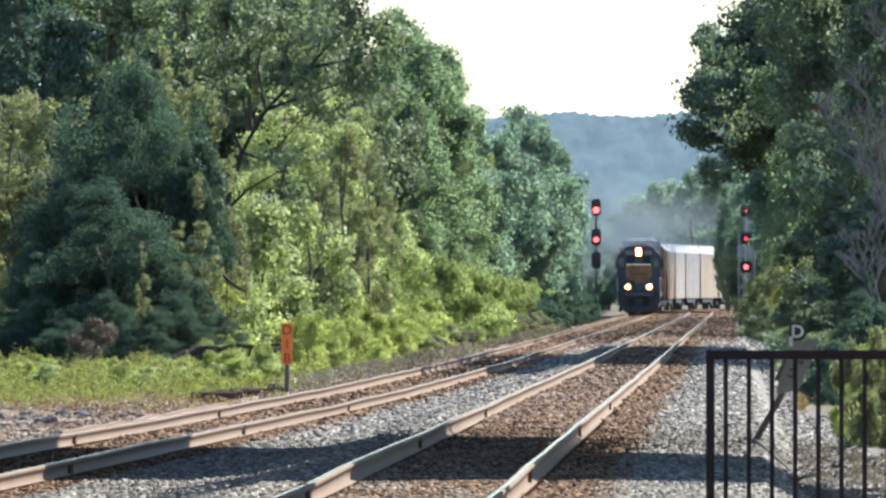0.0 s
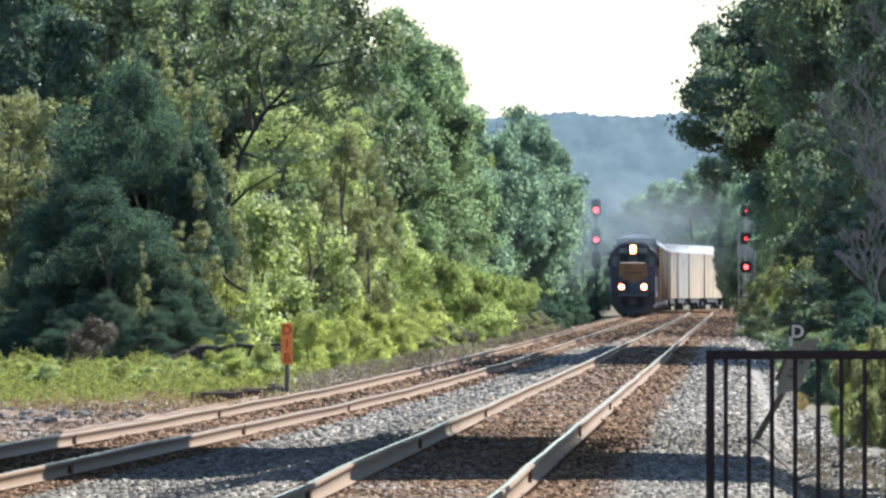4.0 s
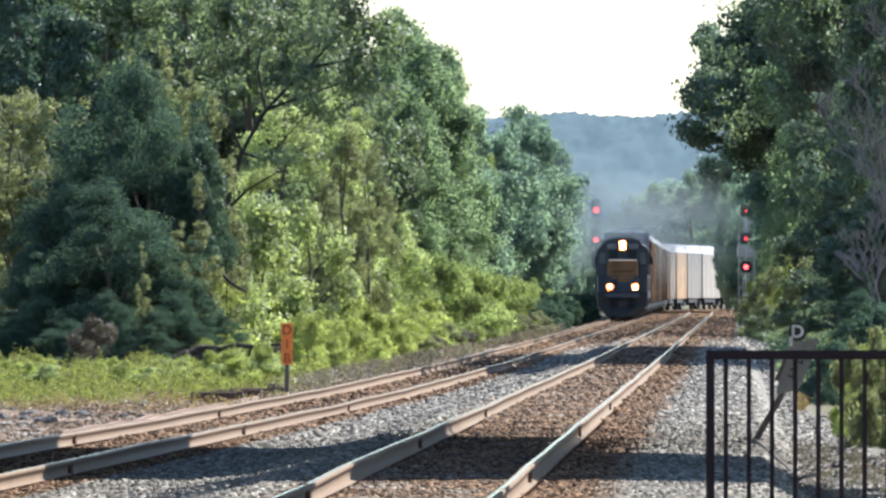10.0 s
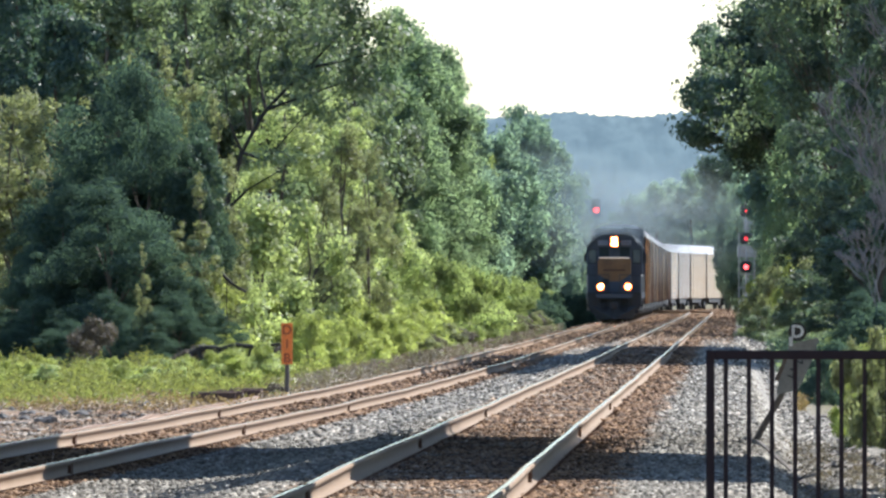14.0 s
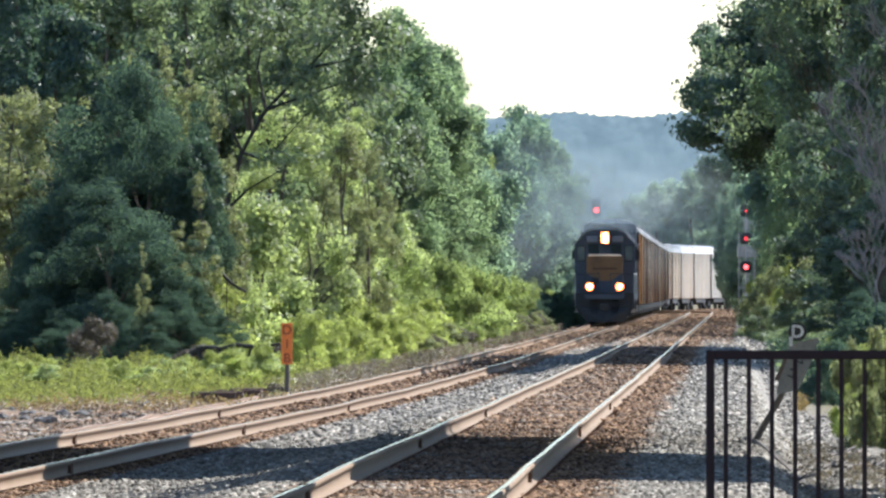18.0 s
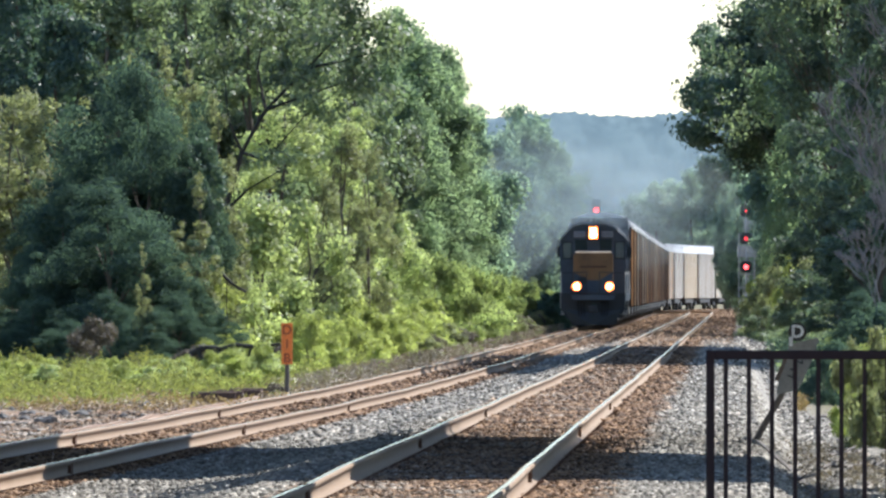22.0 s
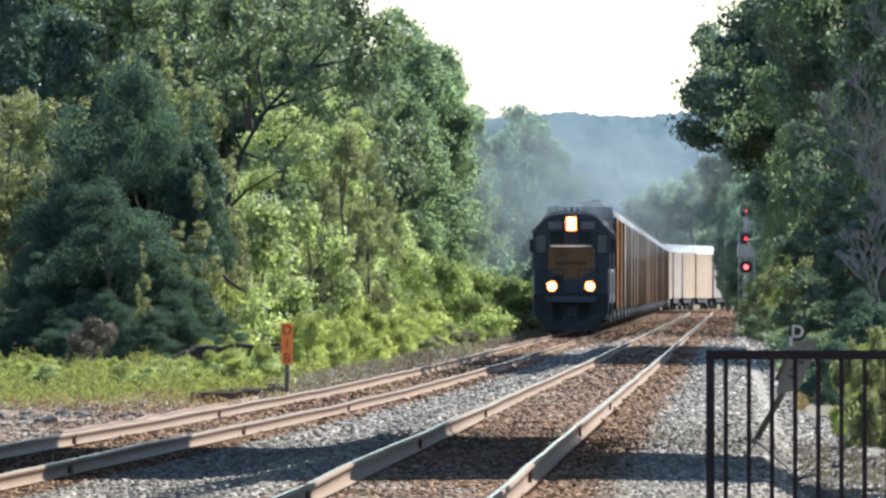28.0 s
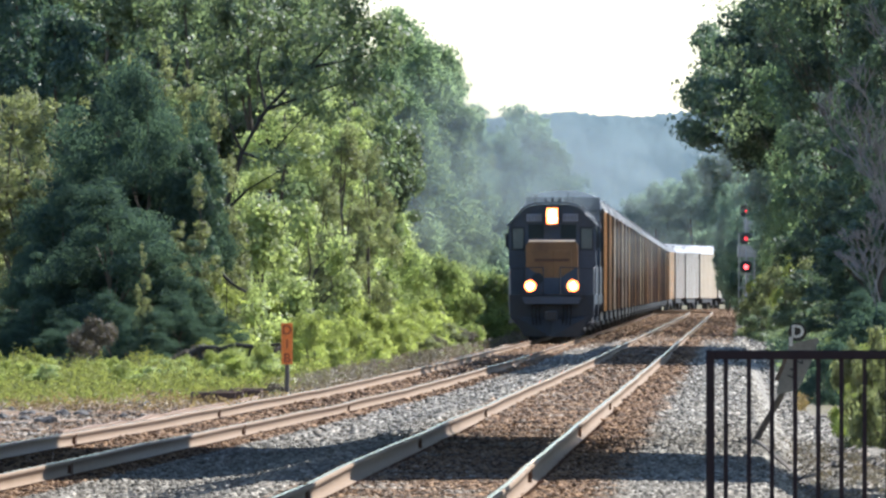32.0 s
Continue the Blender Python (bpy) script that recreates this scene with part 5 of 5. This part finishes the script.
# ---- leaning tree ----
def leaning_tree():
    y = 492.0
    x0 = at_px(388, y)
    g = ground_z(x0, y)
    T = tagged(new("leaning_tree"), "leaning dark-trunked tree with a thin sunlit crown", "tree", "trees along the line")
    T.location = (x0, y, g)

    def at(px, py, d=0.0):
        return Vector(((px - 388) * y / F, d, EYE - (py - 510) * y / F - g))
    main = [at(372, 640), at(390, 480), at(398, 375), at(428, 270), at(470, 195), at(545, 120, 0.4), at(610, 50, 0.8), at(650, -30, 1.0)]
    r = [0.085, 0.078, 0.07, 0.06, 0.05, 0.04, 0.03, 0.02]
    side = [[main[3], at(470, 285, -0.3), at(540, 205, -0.4), at(600, 160, -0.4)], [main[4], at(455, 120, 0.3), at(470, 40, 0.4)], [main[3], at(405, 215), at(395, 120, 0.4)],
            [main[5], at(600, 110), at(668, 92, -0.2)], [main[2], at(440, 335, -0.4), at(500, 300, -0.5)], [main[4], at(540, 170, -0.3), at(640, 135, -0.3)]]
    bm = bmesh.new()
    for i in range(len(main) - 1):
        rod(bm, main[i], main[i + 1], r[i], r[i + 1], 8, False)
    for b_ in side:
        for i in range(len(b_) - 1):
            rod(bm, b_[i], b_[i + 1], 0.06 / (i + 1), 0.03 / (i + 1), 6, False)
    part("trunk", bm, M["dark_bark"], T, "dark leaning trunk with limbs")
    tips = [b_[-1] for b_ in side] + [b_[-1].lerp(b_[-2], 0.5) for b_ in side] + main[-3:] + [at(640, 60, 0.3), at(660, 20, 0.3), at(620, 0, 0.5), at(580, 30, 0.4), at(655, 110, 0), at(520, 60, 0.5), at(560, -10, 0.5)]
    c = np.array([tuple(t) for t in tips])
    c = np.repeat(c, 3, 0) + rng.normal(size=(len(c) * 3, 3)) * 0.45
    o = rng.normal(size=(len(c), 70, 3))
    o /= np.linalg.norm(o, axis=2)[:, :, None]
    pts = (c[:, None] + o * (rng.random((len(c), 70, 1)) ** 0.4) * np.array((0.5, 0.5, 0.34))).reshape(-1, 3)
    v, q = leaf_quads(pts, rng.uniform(0.11, 0.22, len(pts)), 0.2, (0.62, 1.0), o.reshape(-1, 3))
    cr = new("crown", np_mesh("crown", v, q, M["leaf"]))
    cr.parent = T


leaning_tree()


# ---- bare tree and debris on the right bank ----
def bare_tree(px, y, h, seed):
    x = at_px(px, y)
    T = tagged(new("bare_tree"), "bare grey dead tree with many thin twigs", "tree", "trees along the line")
    T.location = (x, y, ground_z(x, y) - 0.05)
    bm = bmesh.new()
    rr = random.Random(seed)

    def grow(p, d, length, r, depth):
        q = p + d * length
        rod(bm, p, q, r, r * 0.65, 5, False)
        if depth == 0:
            return
        for _ in range(2 if depth > 3 else 3):
            nd = (d + Vector((rr.uniform(-0.58, 0.58), rr.uniform(-0.5, 0.5), rr.uniform(-0.25, 0.45)))).normalized()
            grow(p.lerp(q, rr.uniform(0.45, 1.0)), nd, length * rr.uniform(0.6, 0.88), max(0.0095, r * 0.58), depth - 1)
    grow(Vector((0, 0, 0)), Vector((-0.03, 0, 1)), h * 0.3, 0.045, 7)
    part("trunk", bm, M["grey_bark"], T, "grey bare trunk and twigs")


bare_tree(1606, 436, 9.8, 5)
bare_tree(1588, 440, 9.0, 12)
bare_tree(1566, 444, 4.6, 21)


def sticks():
    for px, py, ln, ang in ((1462, 720, 0.6, -35), (1480, 745, 0.5, -20), (1445, 690, 0.7, -50), (1500, 780, 0.5, -30), (1530, 800, 0.45, -15), (1475, 800, 0.4, -40), (1430, 850, 0.7, -25), (1400, 835, 0.6, -25)):
        y = F * 1.75 / (py - 510)
        x = at_px(px, y)
        S = tagged(new("fallen_branch"), "weathered fallen branch lying on the gravel slope", "branch", "fallen branches")
        S.location = (x, y, ground_z(x, y) + 0.03)
        a_ = radians(ang)
        h_ = ln / 2 * math.cos(a_)
        part("limb", rods(((-h_, -0.8, 0), (-h_ * 0.2, -0.2, 0.03), 0.022), ((-h_ * 0.2, -0.2, 0.03), (h_ * 0.3, 0.1, 0.0), 0.018), ((h_ * 0.3, 0.1, 0.0), (h_, 0.7, 0.05), 0.012),
                          ((-h_ * 0.2, -0.2, 0.03), (0.1, 0.3, 0.09), 0.01), ((h_ * 0.3, 0.1, 0.0), (h_ * 0.5, -0.4, 0.05), 0.008), sides=6), M["post"], S)


sticks()


def shadow_line_on_slope():
    # dark tube laid along the slope to draw the thin shadow line
    C = tagged(new("cable"), "thin dark tube in place of a shadow line on the gravel slope", "cable")
    bm = bmesh.new()
    pts = []
    for i in range(15):
        y = 194 - i * 2.6
        x = at_px(1320 + i * 10.5, y) + 0.03 * noise.noise((i * 0.5, 0, 0))
        pts.append((x, y, ground_z(x, y) + 0.035))
    rings = [[bm.verts.new((p[0] + 0.03 * math.cos(k * math.tau / 6), p[1], p[2] + 0.03 * math.sin(k * math.tau / 6))) for k in range(6)] for p in pts]
    for a_, b_ in zip(rings, rings[1:]):
        for k in range(6):
            bm.faces.new((a_[k], a_[(k + 1) % 6], b_[(k + 1) % 6], b_[k]))
    bm.faces.new(rings[0])
    bm.faces.new(rings[-1][::-1])
    bmesh.ops.recalc_face_normals(bm, faces=bm.faces)
    part("sheath", bm, M["post"], C)


shadow_line_on_slope()


# ---- small things on the left verge ----
def verge_things():
    y = 395.0
    x = at_px(75, y)
    S = tagged(new("marker_stake"), "short yellowish wooden marker stake in the weeds", "stake")
    S.location = (x, y, ground_z(x, y))
    part("stake", boxes((-0.03, 0.03, -0.02, 0.02, -0.1, 0.62), bevel=0.004), M["straw"], S)
    rr = random.Random(11)
    for i in range(16):
        y = rr.uniform(300, 345)
        x = at_px(rr.uniform(-5, 90 if i % 3 else 260), y)
        s_ = rr.uniform(0.05, 0.15)
        bm = bmesh.new()
        bmesh.ops.create_icosphere(bm, subdivisions=2, radius=s_)
        for v in bm.verts:
            v.co *= 1 + 0.5 * noise.noise(v.co * (2.2 / s_) + Vector((i, 0, 0)))
            v.co.z *= 0.7
        me = bpy.data.meshes.new("rock")
        bm.to_mesh(me)
        bm.free()
        me.materials.append(M["rock"])
        ob = tagged(new("rock", me), "dark rough rock lying beside the track", "rock", "rocks on the verge")
        ob.location = (x, y, ground_z(x, y) + s_ * 0.25)
    # a slender trunk in the open and a broken limb
    y = 560.0
    x = at_px(637, y)
    T = tagged(new("slender_tree"), "slender young tree with a straight dark trunk", "tree", "trees along the line")
    T.location = (x, y, ground_z(x, y))
    part("trunk", rods(((0, 0, -0.2), (0.03, 0, 2.6), 0.075), ((0.03, 0, 2.6), (-0.05, 0, 5.2), 0.055), ((-0.05, 0, 5.2), (0.1, 0, 7.0), 0.035), ((-0.02, 0, 4.2), (0.8, 0, 5.3), 0.025), ((0, 0, 3.6), (-0.7, 0.1, 4.7), 0.025)), M["dark_bark"], T)
    c = np.array([(0.8, 0, 5.4), (-0.7, 0, 4.8), (0.1, 0, 7.1), (0.2, 0.3, 6.3), (-0.4, -0.1, 6.0), (0.6, 0.1, 6.3)])
    o = rng.normal(size=(6, 160, 3))
    o /= np.linalg.norm(o, axis=2)[:, :, None]
    pts = (c[:, None] + o * (rng.random((6, 160, 1)) ** 0.4) * np.array((0.6, 0.6, 0.45))).reshape(-1, 3)
    v, q = leaf_quads(pts, rng.uniform(0.1, 0.2, len(pts)), 0.2, (0.62, 1.0), o.reshape(-1, 3))
    new("crown", np_mesh("crown", v, q, M["leaf"])).parent = T
    y = 466.0
    x = at_px(415, y)
    B = tagged(new("broken_limb"), "dark broken limb hanging in the bushes", "branch", "fallen branches")
    B.location = (x, y, ground_z(x, y))
    part("limb", rods(((-0.35, 0, 2.75), (-0.1, 0, 2.5), 0.04), ((-0.1, 0, 2.5), (0.3, 0, 2.25), 0.035), ((-0.2, 0, 2.6), (-0.25, 0, -0.1), 0.012)), M["dark_bark"], B)
    # a fallen trunk lying along the foot of the bushes, on its broken branches
    y = 428.0
    a, b = at_px(338, y), at_px(496, y)
    g = min(ground_z(a, y), ground_z(b, y))
    z = EYE - (612 - 510) * y / F - g
    D = tagged(new("fallen_log"), "dark fallen trunk propped on broken branches among the bushes", "log", "fallen branches")
    D.location = ((a + b) / 2, y, g)
    w = (b - a) / 2
    path = [(-w, 0.1, z - 0.2, 0.085), (-w * 0.7, 0, z - 0.05, 0.075), (-w * 0.35, 0.05, z - 0.09, 0.06), (0, 0, z + 0.01, 0.055), (w * 0.4, -0.05, z - 0.03, 0.04), (w, -0.1, z + 0.04, 0.02)]
    part("log", rods(*[(p[:3], q[:3], p[3]) for p, q in zip(path, path[1:])]), M["dark_bark"], D)
    for u, v, r in ((-0.85, -0.6, 0.05), (-0.4, -0.55, 0.04), (0.35, 0.1, 0.035), (0.85, 0.95, 0.03)):
        part("branch", rods(((w * u, 0, z - 0.03), (w * v, -0.15, -0.05), r)), M["dark_bark"], D)


def old_tie(px, y, length, turn):
    x = at_px(px, y)
    T = tagged(new("old_tie"), "dark rotten railway tie discarded on the verge", "railway tie", "old ties on the verge")
    T.matrix_world = pose(x, y, ground_z(x, y), 0, 0, turn)
    part("timber", boxes((-length / 2, length / 2, -0.12, 0.12, -0.03, 0.24), bevel=0.02), M["rotten"], T)


verge_things()
for px, y, ln, turn in ((378, 356, 0.9, 8), (418, 364, 1.1, -8), (400, 358, 0.7, 14), (440, 370, 0.8, 18)):
    old_tie(px, y, ln, turn)
for px, y, h in ((170, 452, 1.7), (150, 456, 1.5), (192, 456, 1.5), (135, 454, 1.2), (700, 545, 0.8), (730, 560, 0.8), (560, 480, 0.6), (350, 437, 1.0), (372, 438, 0.95), (482, 434, 1.0), (484, 361, 0.45), (493, 366, 0.4), (300, 366, 0.3), (272, 362, 0.26), (345, 370, 0.28)):
    plant("drybush", at_px(px, y), y, h, 0.8 if y > 430 else 0.28)


# ---- far hill ----
def make_hill():
    m, t, b, k = nodes_of("haze_glow_hill")
    tc, mp, nz = t.nodes.new("ShaderNodeTexCoord"), t.nodes.new("ShaderNodeMapping"), t.nodes.new("ShaderNodeTexNoise")
    mp.inputs["Scale"].default_value = (0.22, 0.012, 0.3)
    nz.inputs["Scale"].default_value, nz.inputs["Detail"].default_value = 1.0, 6
    k.new(tc.outputs["Object"], mp.inputs["Vector"])
    k.new(mp.outputs[0], nz.inputs["Vector"])
    # blue distance haze is put into this colour and made to glow
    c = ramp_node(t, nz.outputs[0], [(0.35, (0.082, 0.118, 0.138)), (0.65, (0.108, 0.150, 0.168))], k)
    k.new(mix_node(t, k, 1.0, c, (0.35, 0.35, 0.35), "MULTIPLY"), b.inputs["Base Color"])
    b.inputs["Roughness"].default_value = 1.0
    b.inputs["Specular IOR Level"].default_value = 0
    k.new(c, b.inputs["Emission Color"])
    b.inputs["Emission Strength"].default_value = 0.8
    nx, ny = 1400, 40
    verts = []
    for j in range(ny):
        for i in range(nx):
            x = -420 + i * 0.8
            f = j / (ny - 1)
            top = 37.6 + 1.5 * math.sin(x * 0.012) + 1.3 * noise.noise((x * 0.06, f * 2, 0)) + 0.9 * noise.noise((x * 0.16, f * 5, 5)) + 0.8 * abs(noise.noise((x * 0.36, f * 11, 9))) + 1.2 * abs(noise.noise((x * 0.8, f * 17, 3))) + 0.4 * noise.noise((x * 1.7, f * 23, 6))
            verts.append((x, 3300 + f * 400 + 3 * noise.noise((x * 0.1, f * 4, 2)), -1 + (top + 1) * math.sin(f * math.pi / 2) ** 0.8))
    i = (np.arange(ny - 1)[:, None] * nx + np.arange(nx - 1)[None, :]).ravel()
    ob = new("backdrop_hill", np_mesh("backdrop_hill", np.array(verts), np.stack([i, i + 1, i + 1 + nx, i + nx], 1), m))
    tagged(ob, "far wooded hill, blue haze put into its glowing colour", "hill", kind="structure")


make_hill()


# ---- signals ----
def make_signal(px, y, z_heads, lit, label, sizes=(0.17, 0.17, 0.17), wide=0.34, tall=0.75, steel="alum"):
    x = at_px(px, y)
    g = ground_z(x, y)
    S = tagged(new("signal_mast"), label, "railway signal", "railway signals")
    S.location = (x, y, g)
    z_heads = [z - g for z in z_heads]
    part("mast", rods(((0, 0, 0), (0, 0, z_heads[0] + 0.6), 0.075)), M[steel], S, "slim metal mast")
    part("base", boxes((-0.35, 0.35, -0.35, 0.35, -0.1, 0.25), bevel=0.03), M["sign_grey"], S)
    bm = bmesh.new()
    for s in (-0.2, 0.2):
        rod(bm, (s, 0.5, 0), (s, 0.35, z_heads[0]), 0.02, sides=5)
    for i in range(20):
        rod(bm, (-0.2, 0.45, 0.4 + i * z_heads[0] / 21), (0.2, 0.45, 0.4 + i * z_heads[0] / 21), 0.014, sides=5)
    part("ladder", bm, M[steel], S)
    for z, on, lens_r in zip(z_heads, lit, sizes):
        bm = bmesh.new()
        prism(bm, [(wide * a_, z + b_) for a_, b_ in ((-0.7, -0.42), (0.7, -0.42), (1, -0.2), (1, tall - 0.2), (0.7, tall), (-0.7, tall), (-1, tall - 0.2), (-1, -0.2))], -0.2, -0.12)
        h = part("signal_head", bm, M["sign_black"], S, "black upright signal backing")
        part("lamp_case", boxes((-0.2, 0.2, -0.12, 0.25, z - 0.3, z + 0.35), bevel=0.04), M["black"], h)
        part("visor", collar(0, -0.5, -0.2, z - 0.02, 0.27), M["sign_black"], h, "black tubular lamp visor")
        part("lens", rods(((0, -0.225, z - 0.02), (0, -0.2, z - 0.02), lens_r), sides=20), M["red"] if on == 2 else M["red_dim"] if on == 1 else M["sign_black"], h, "lit red lens" if on else "unlit lens")
    return S


make_signal(1055, 1236, (7.4, 5.3, 3.65), (2, 2, 0), "tall signal mast with two red lights over a dark head", (0.22, 0.18, 0.17), steel="black")
SR = make_signal(1320, 1262, (7.45, 5.45, 3.4), (1, 1, 2), "tall grey signal mast with three red lights", (0.09, 0.13, 0.16), 0.42, 0.42)
for x0, x1, z0, z1 in ((-0.12, 0.68, 6.15, 6.85), (-0.6, 0.82, 4.15, 5.0)):
    part("cable_box", boxes((x0, x1, 0.3, 0.5, z0, z1), bevel=0.03), M["alum"], SR, "pale aluminium box")
for side in (-0.5, 0.62):
    part("cage_rail", rods(((side, 0.25, 0.3), (side, 0.25, 5.9), 0.04), sides=6), M["alum"], SR, "light grey ladder cage rail")
for i in range(6):
    part("cage_bar", boxes((-0.5, 0.62, 0.24, 0.28, 1.0 + i * 0.95, 1.06 + i * 0.95)), M["alum"], SR)


# ---- signs ----
def letter(parent, body, size, x, y, z, mat, tilt=0.0):
    cu = bpy.data.curves.new("letter", "FONT")
    cu.offset = size * 0.03 if body == "D" and size < 0.2 else 0.0
    cu.body, cu.size, cu.extrude, cu.align_x, cu.align_y = body, size, 0.004, "CENTER", "CENTER"
    ob = new("letter", cu)
    dg = bpy.context.evaluated_depsgraph_get()
    me = bpy.data.meshes.new_from_object(ob.evaluated_get(dg))
    bpy.data.objects.remove(ob)
    me.materials.clear()
    me.materials.append(mat)
    o = new("letter", me)
    o.parent = parent
    o.matrix_basis = pose(x, y, z, 90, 0, 0) @ pose(0, 0, 0, 0, 0, tilt)
    return o


def orange_marker():
    y = 358.0
    x = at_px(508, y)
    g = ground_z(x, y)
    S = tagged(new("marker_sign"), "narrow orange marker sign with dark letters on a post", "sign")
    S.location = (x, y, g)
    top = EYE - (572 - 510) * y / F - g
    low = EYE - (645 - 510) * y / F - g
    part("post", rods(((0, 0.056, -0.2), (0, 0.056, top - 0.05), 0.05)), M["post"], S)
    part("panel", boxes((-0.115, 0.115, -0.012, 0.0, low, top), bevel=0.004), M["orange"], S, "orange painted panel")
    for i, ch in enumerate("DIB"):
        letter(S, ch, 0.27, 0, -0.016, top - 0.15 - i * (top - low) * 0.34, M["letter"])


orange_marker()


def leaning_sign():
    y = 190.0
    x = at_px(1335, y)
    g = ground_z(x, y)
    k = y / F
    S = tagged(new("derail_sign"), "leaning grey board with a small black D disc", "sign")
    S.location = (x, y, g)

    def at(px, py, d=0.0):
        return ((px - 1335) * k, d, EYE - (py - 510) * k - g)
    part("pole", rods((at(1330, 792, 0), at(1384, 698, 0.0), 0.034), (at(1384, 698), at(1422, 605), 0.03)), M["post"], S, "leaning dark wooden pole")
    bm = bmesh.new()
    prism(bm, [(at(*p)[0], at(*p)[2]) for p in ((1396, 610), (1424, 603), (1450, 598), (1436, 640), (1420, 676), (1411, 691), (1374, 699), (1377, 672), (1390, 640))][::-1], -0.05, -0.03)
    part("board", bm, M["sign_grey"], S, "weathered pale grey board")
    bm = bmesh.new()
    prism(bm, [(at(*p)[0], at(*p)[2]) for p in ((1388, 632), (1394, 634), (1378, 674), (1371, 672))][::-1], -0.056, -0.02)
    part("edge_strip", bm, M["tie"], S, "bare brown wooden edge")
    for px, py in ((1399, 667), (1403, 655), (1415, 642)):
        p = at(px, py)
        part("hook", rods(((p[0] - 0.03, -0.06, p[2] + 0.015), (p[0] + 0.03, -0.06, p[2] - 0.01), 0.01), ((p[0] + 0.03, -0.06, p[2] - 0.01), (p[0] + 0.025, -0.06, p[2] + 0.03), 0.008), sides=6), M["black"], S, "small dark hook")
    c = at(1411, 588)
    part("disc", rods(((c[0], -0.08, c[2]), (c[0], -0.06, c[2]), 0.10), sides=20), M["sign_black"], S, "black disc with a white letter")
    letter(S, "D", 0.19, c[0], -0.085, c[2], M["sign_white"])
    c = at(1399, 605)
    part("tag", boxes((c[0] - 0.02, c[0] + 0.02, -0.16, -0.055, c[2] - 0.05, c[2] + 0.055)), M["sign_white"], S, "small white tag")


leaning_sign()


# ---- fence ----
def make_fence():
    y = 83.5
    k = y / F
    x0 = at_px(1257, y)
    g = ground_z(x0, y)
    Fn = tagged(new("metal_fence"), "dark red painted metal picket fence beside the track", "fence")
    Fn.location = (x0, y, g)
    top = EYE - (620 - 510) * k - g
    part("post", boxes((-0.02, 0.02, -0.02, 0.02, -0.2, top), bevel=0.004), M["fence"], Fn, "square end post")
    part("top_rail", boxes((0.02, 2.4, -0.02, 0.02, top - 0.044, top - 0.001), bevel=0.004), M["fence"], Fn)
    part("bottom_rail", boxes((0.02, 2.4, -0.018, 0.018, 0.12, 0.16), bevel=0.004), M["fence"], Fn)
    for i in range(21):
        x = 0.074 + i * 0.1107
        part("picket", boxes((x - 0.0105, x + 0.0105, -0.0105, 0.0105, 0.16, top - 0.044)), M["fence"], Fn)
    part("post", boxes((2.4, 2.44, -0.02, 0.02, -0.2, top), bevel=0.004), M["fence"], Fn)


make_fence()


# ---- low plants ----
def make_weeds(name, label, mat, n, where, size, tall):
    c = []
    while len(c) < n:
        p = where()
        if p is not None:
            c.append(p)
    c = np.array(c)
    c[:, 2] += rng.random(n) * tall
    v, q = leaf_quads(c, rng.uniform(size * 0.6, size * 1.3, n), 0.1, (0.35, 1.2))
    tagged(new(name, np_mesh(name, v, q, M[mat])), label, "weeds", kind="stuff")


def clumpy(x, y):
    return noise.noise((x * 1.1, y * 0.14, 4)) + 0.5 * noise.noise((x * 3.1, y * 0.4, 7))


def left_verge():
    y = random.uniform(335, 500)
    x = random.uniform(at_px(-10, y), left_x(y) - 3.0)
    n = clumpy(x, y)
    if random.random() > grass_at(x, y) * (0.05 + 2.2 * max(0, n + 0.1)):
        return None
    return (x, y, ground_z(x, y) + 0.85 * max(0, n) * random.random())


def right_verge():
    y = random.uniform(340, 700)
    x = right_x(y) + random.uniform(3.4, 6)
    if random.random() > grass_at(x, y) + 0.05:
        return None
    return (x, y, ground_z(x, y))


def bank_foot():
    y = random.uniform(360, 900)
    x = left_x(y) - random.uniform(2.1, 3.2)
    return (x, y, ground_z(x, y))


make_weeds("weeds", "bright green weeds and grass on the verge", "grass", 52000, left_verge, 0.092, 0.30)
make_weeds("weeds", "green weeds along the gravel edge", "leaf", 9000, right_verge, 0.14, 0.5)
make_weeds("dry_weeds", "dry brown weeds at the foot of the bank", "litter", 34000, bank_foot, 0.065, 0.5)


def bare_patch():
    y = random.uniform(325, 420)
    x = random.uniform(at_px(-10, y), left_x(y) - 2.4)
    return (x, y, ground_z(x, y)) if clumpy(x, y) < 0.02 else None


def tuft():
    y = random.uniform(270, 276)
    return (at_px(1418, y) + random.gauss(0, 0.05), y, ground_z(at_px(1418, y), y) + abs(random.gauss(0, 0.05)))


make_weeds("dry_weeds", "dry brown stalks and litter in the grass", "dry", 6000, bare_patch, 0.085, 0.22)


def slope_litter():
    y = random.uniform(150, 215)
    px = random.uniform(1385, 1575)
    if random.random() > (px - 1370) / 150 or noise.noise((px * 0.03, y * 0.1, 8)) < -0.1:
        return None
    x = at_px(px, y)
    return (x, y, ground_z(x, y) + 0.02)


make_weeds("dry_weeds", "brown dead leaves and litter on the gravel slope", "litter", 3600, slope_litter, 0.04, 0.05)
make_weeds("dry_tuft", "straw-coloured dry grass tuft behind the leaning sign", "dry", 260, tuft, 0.09, 0.22)

motions()
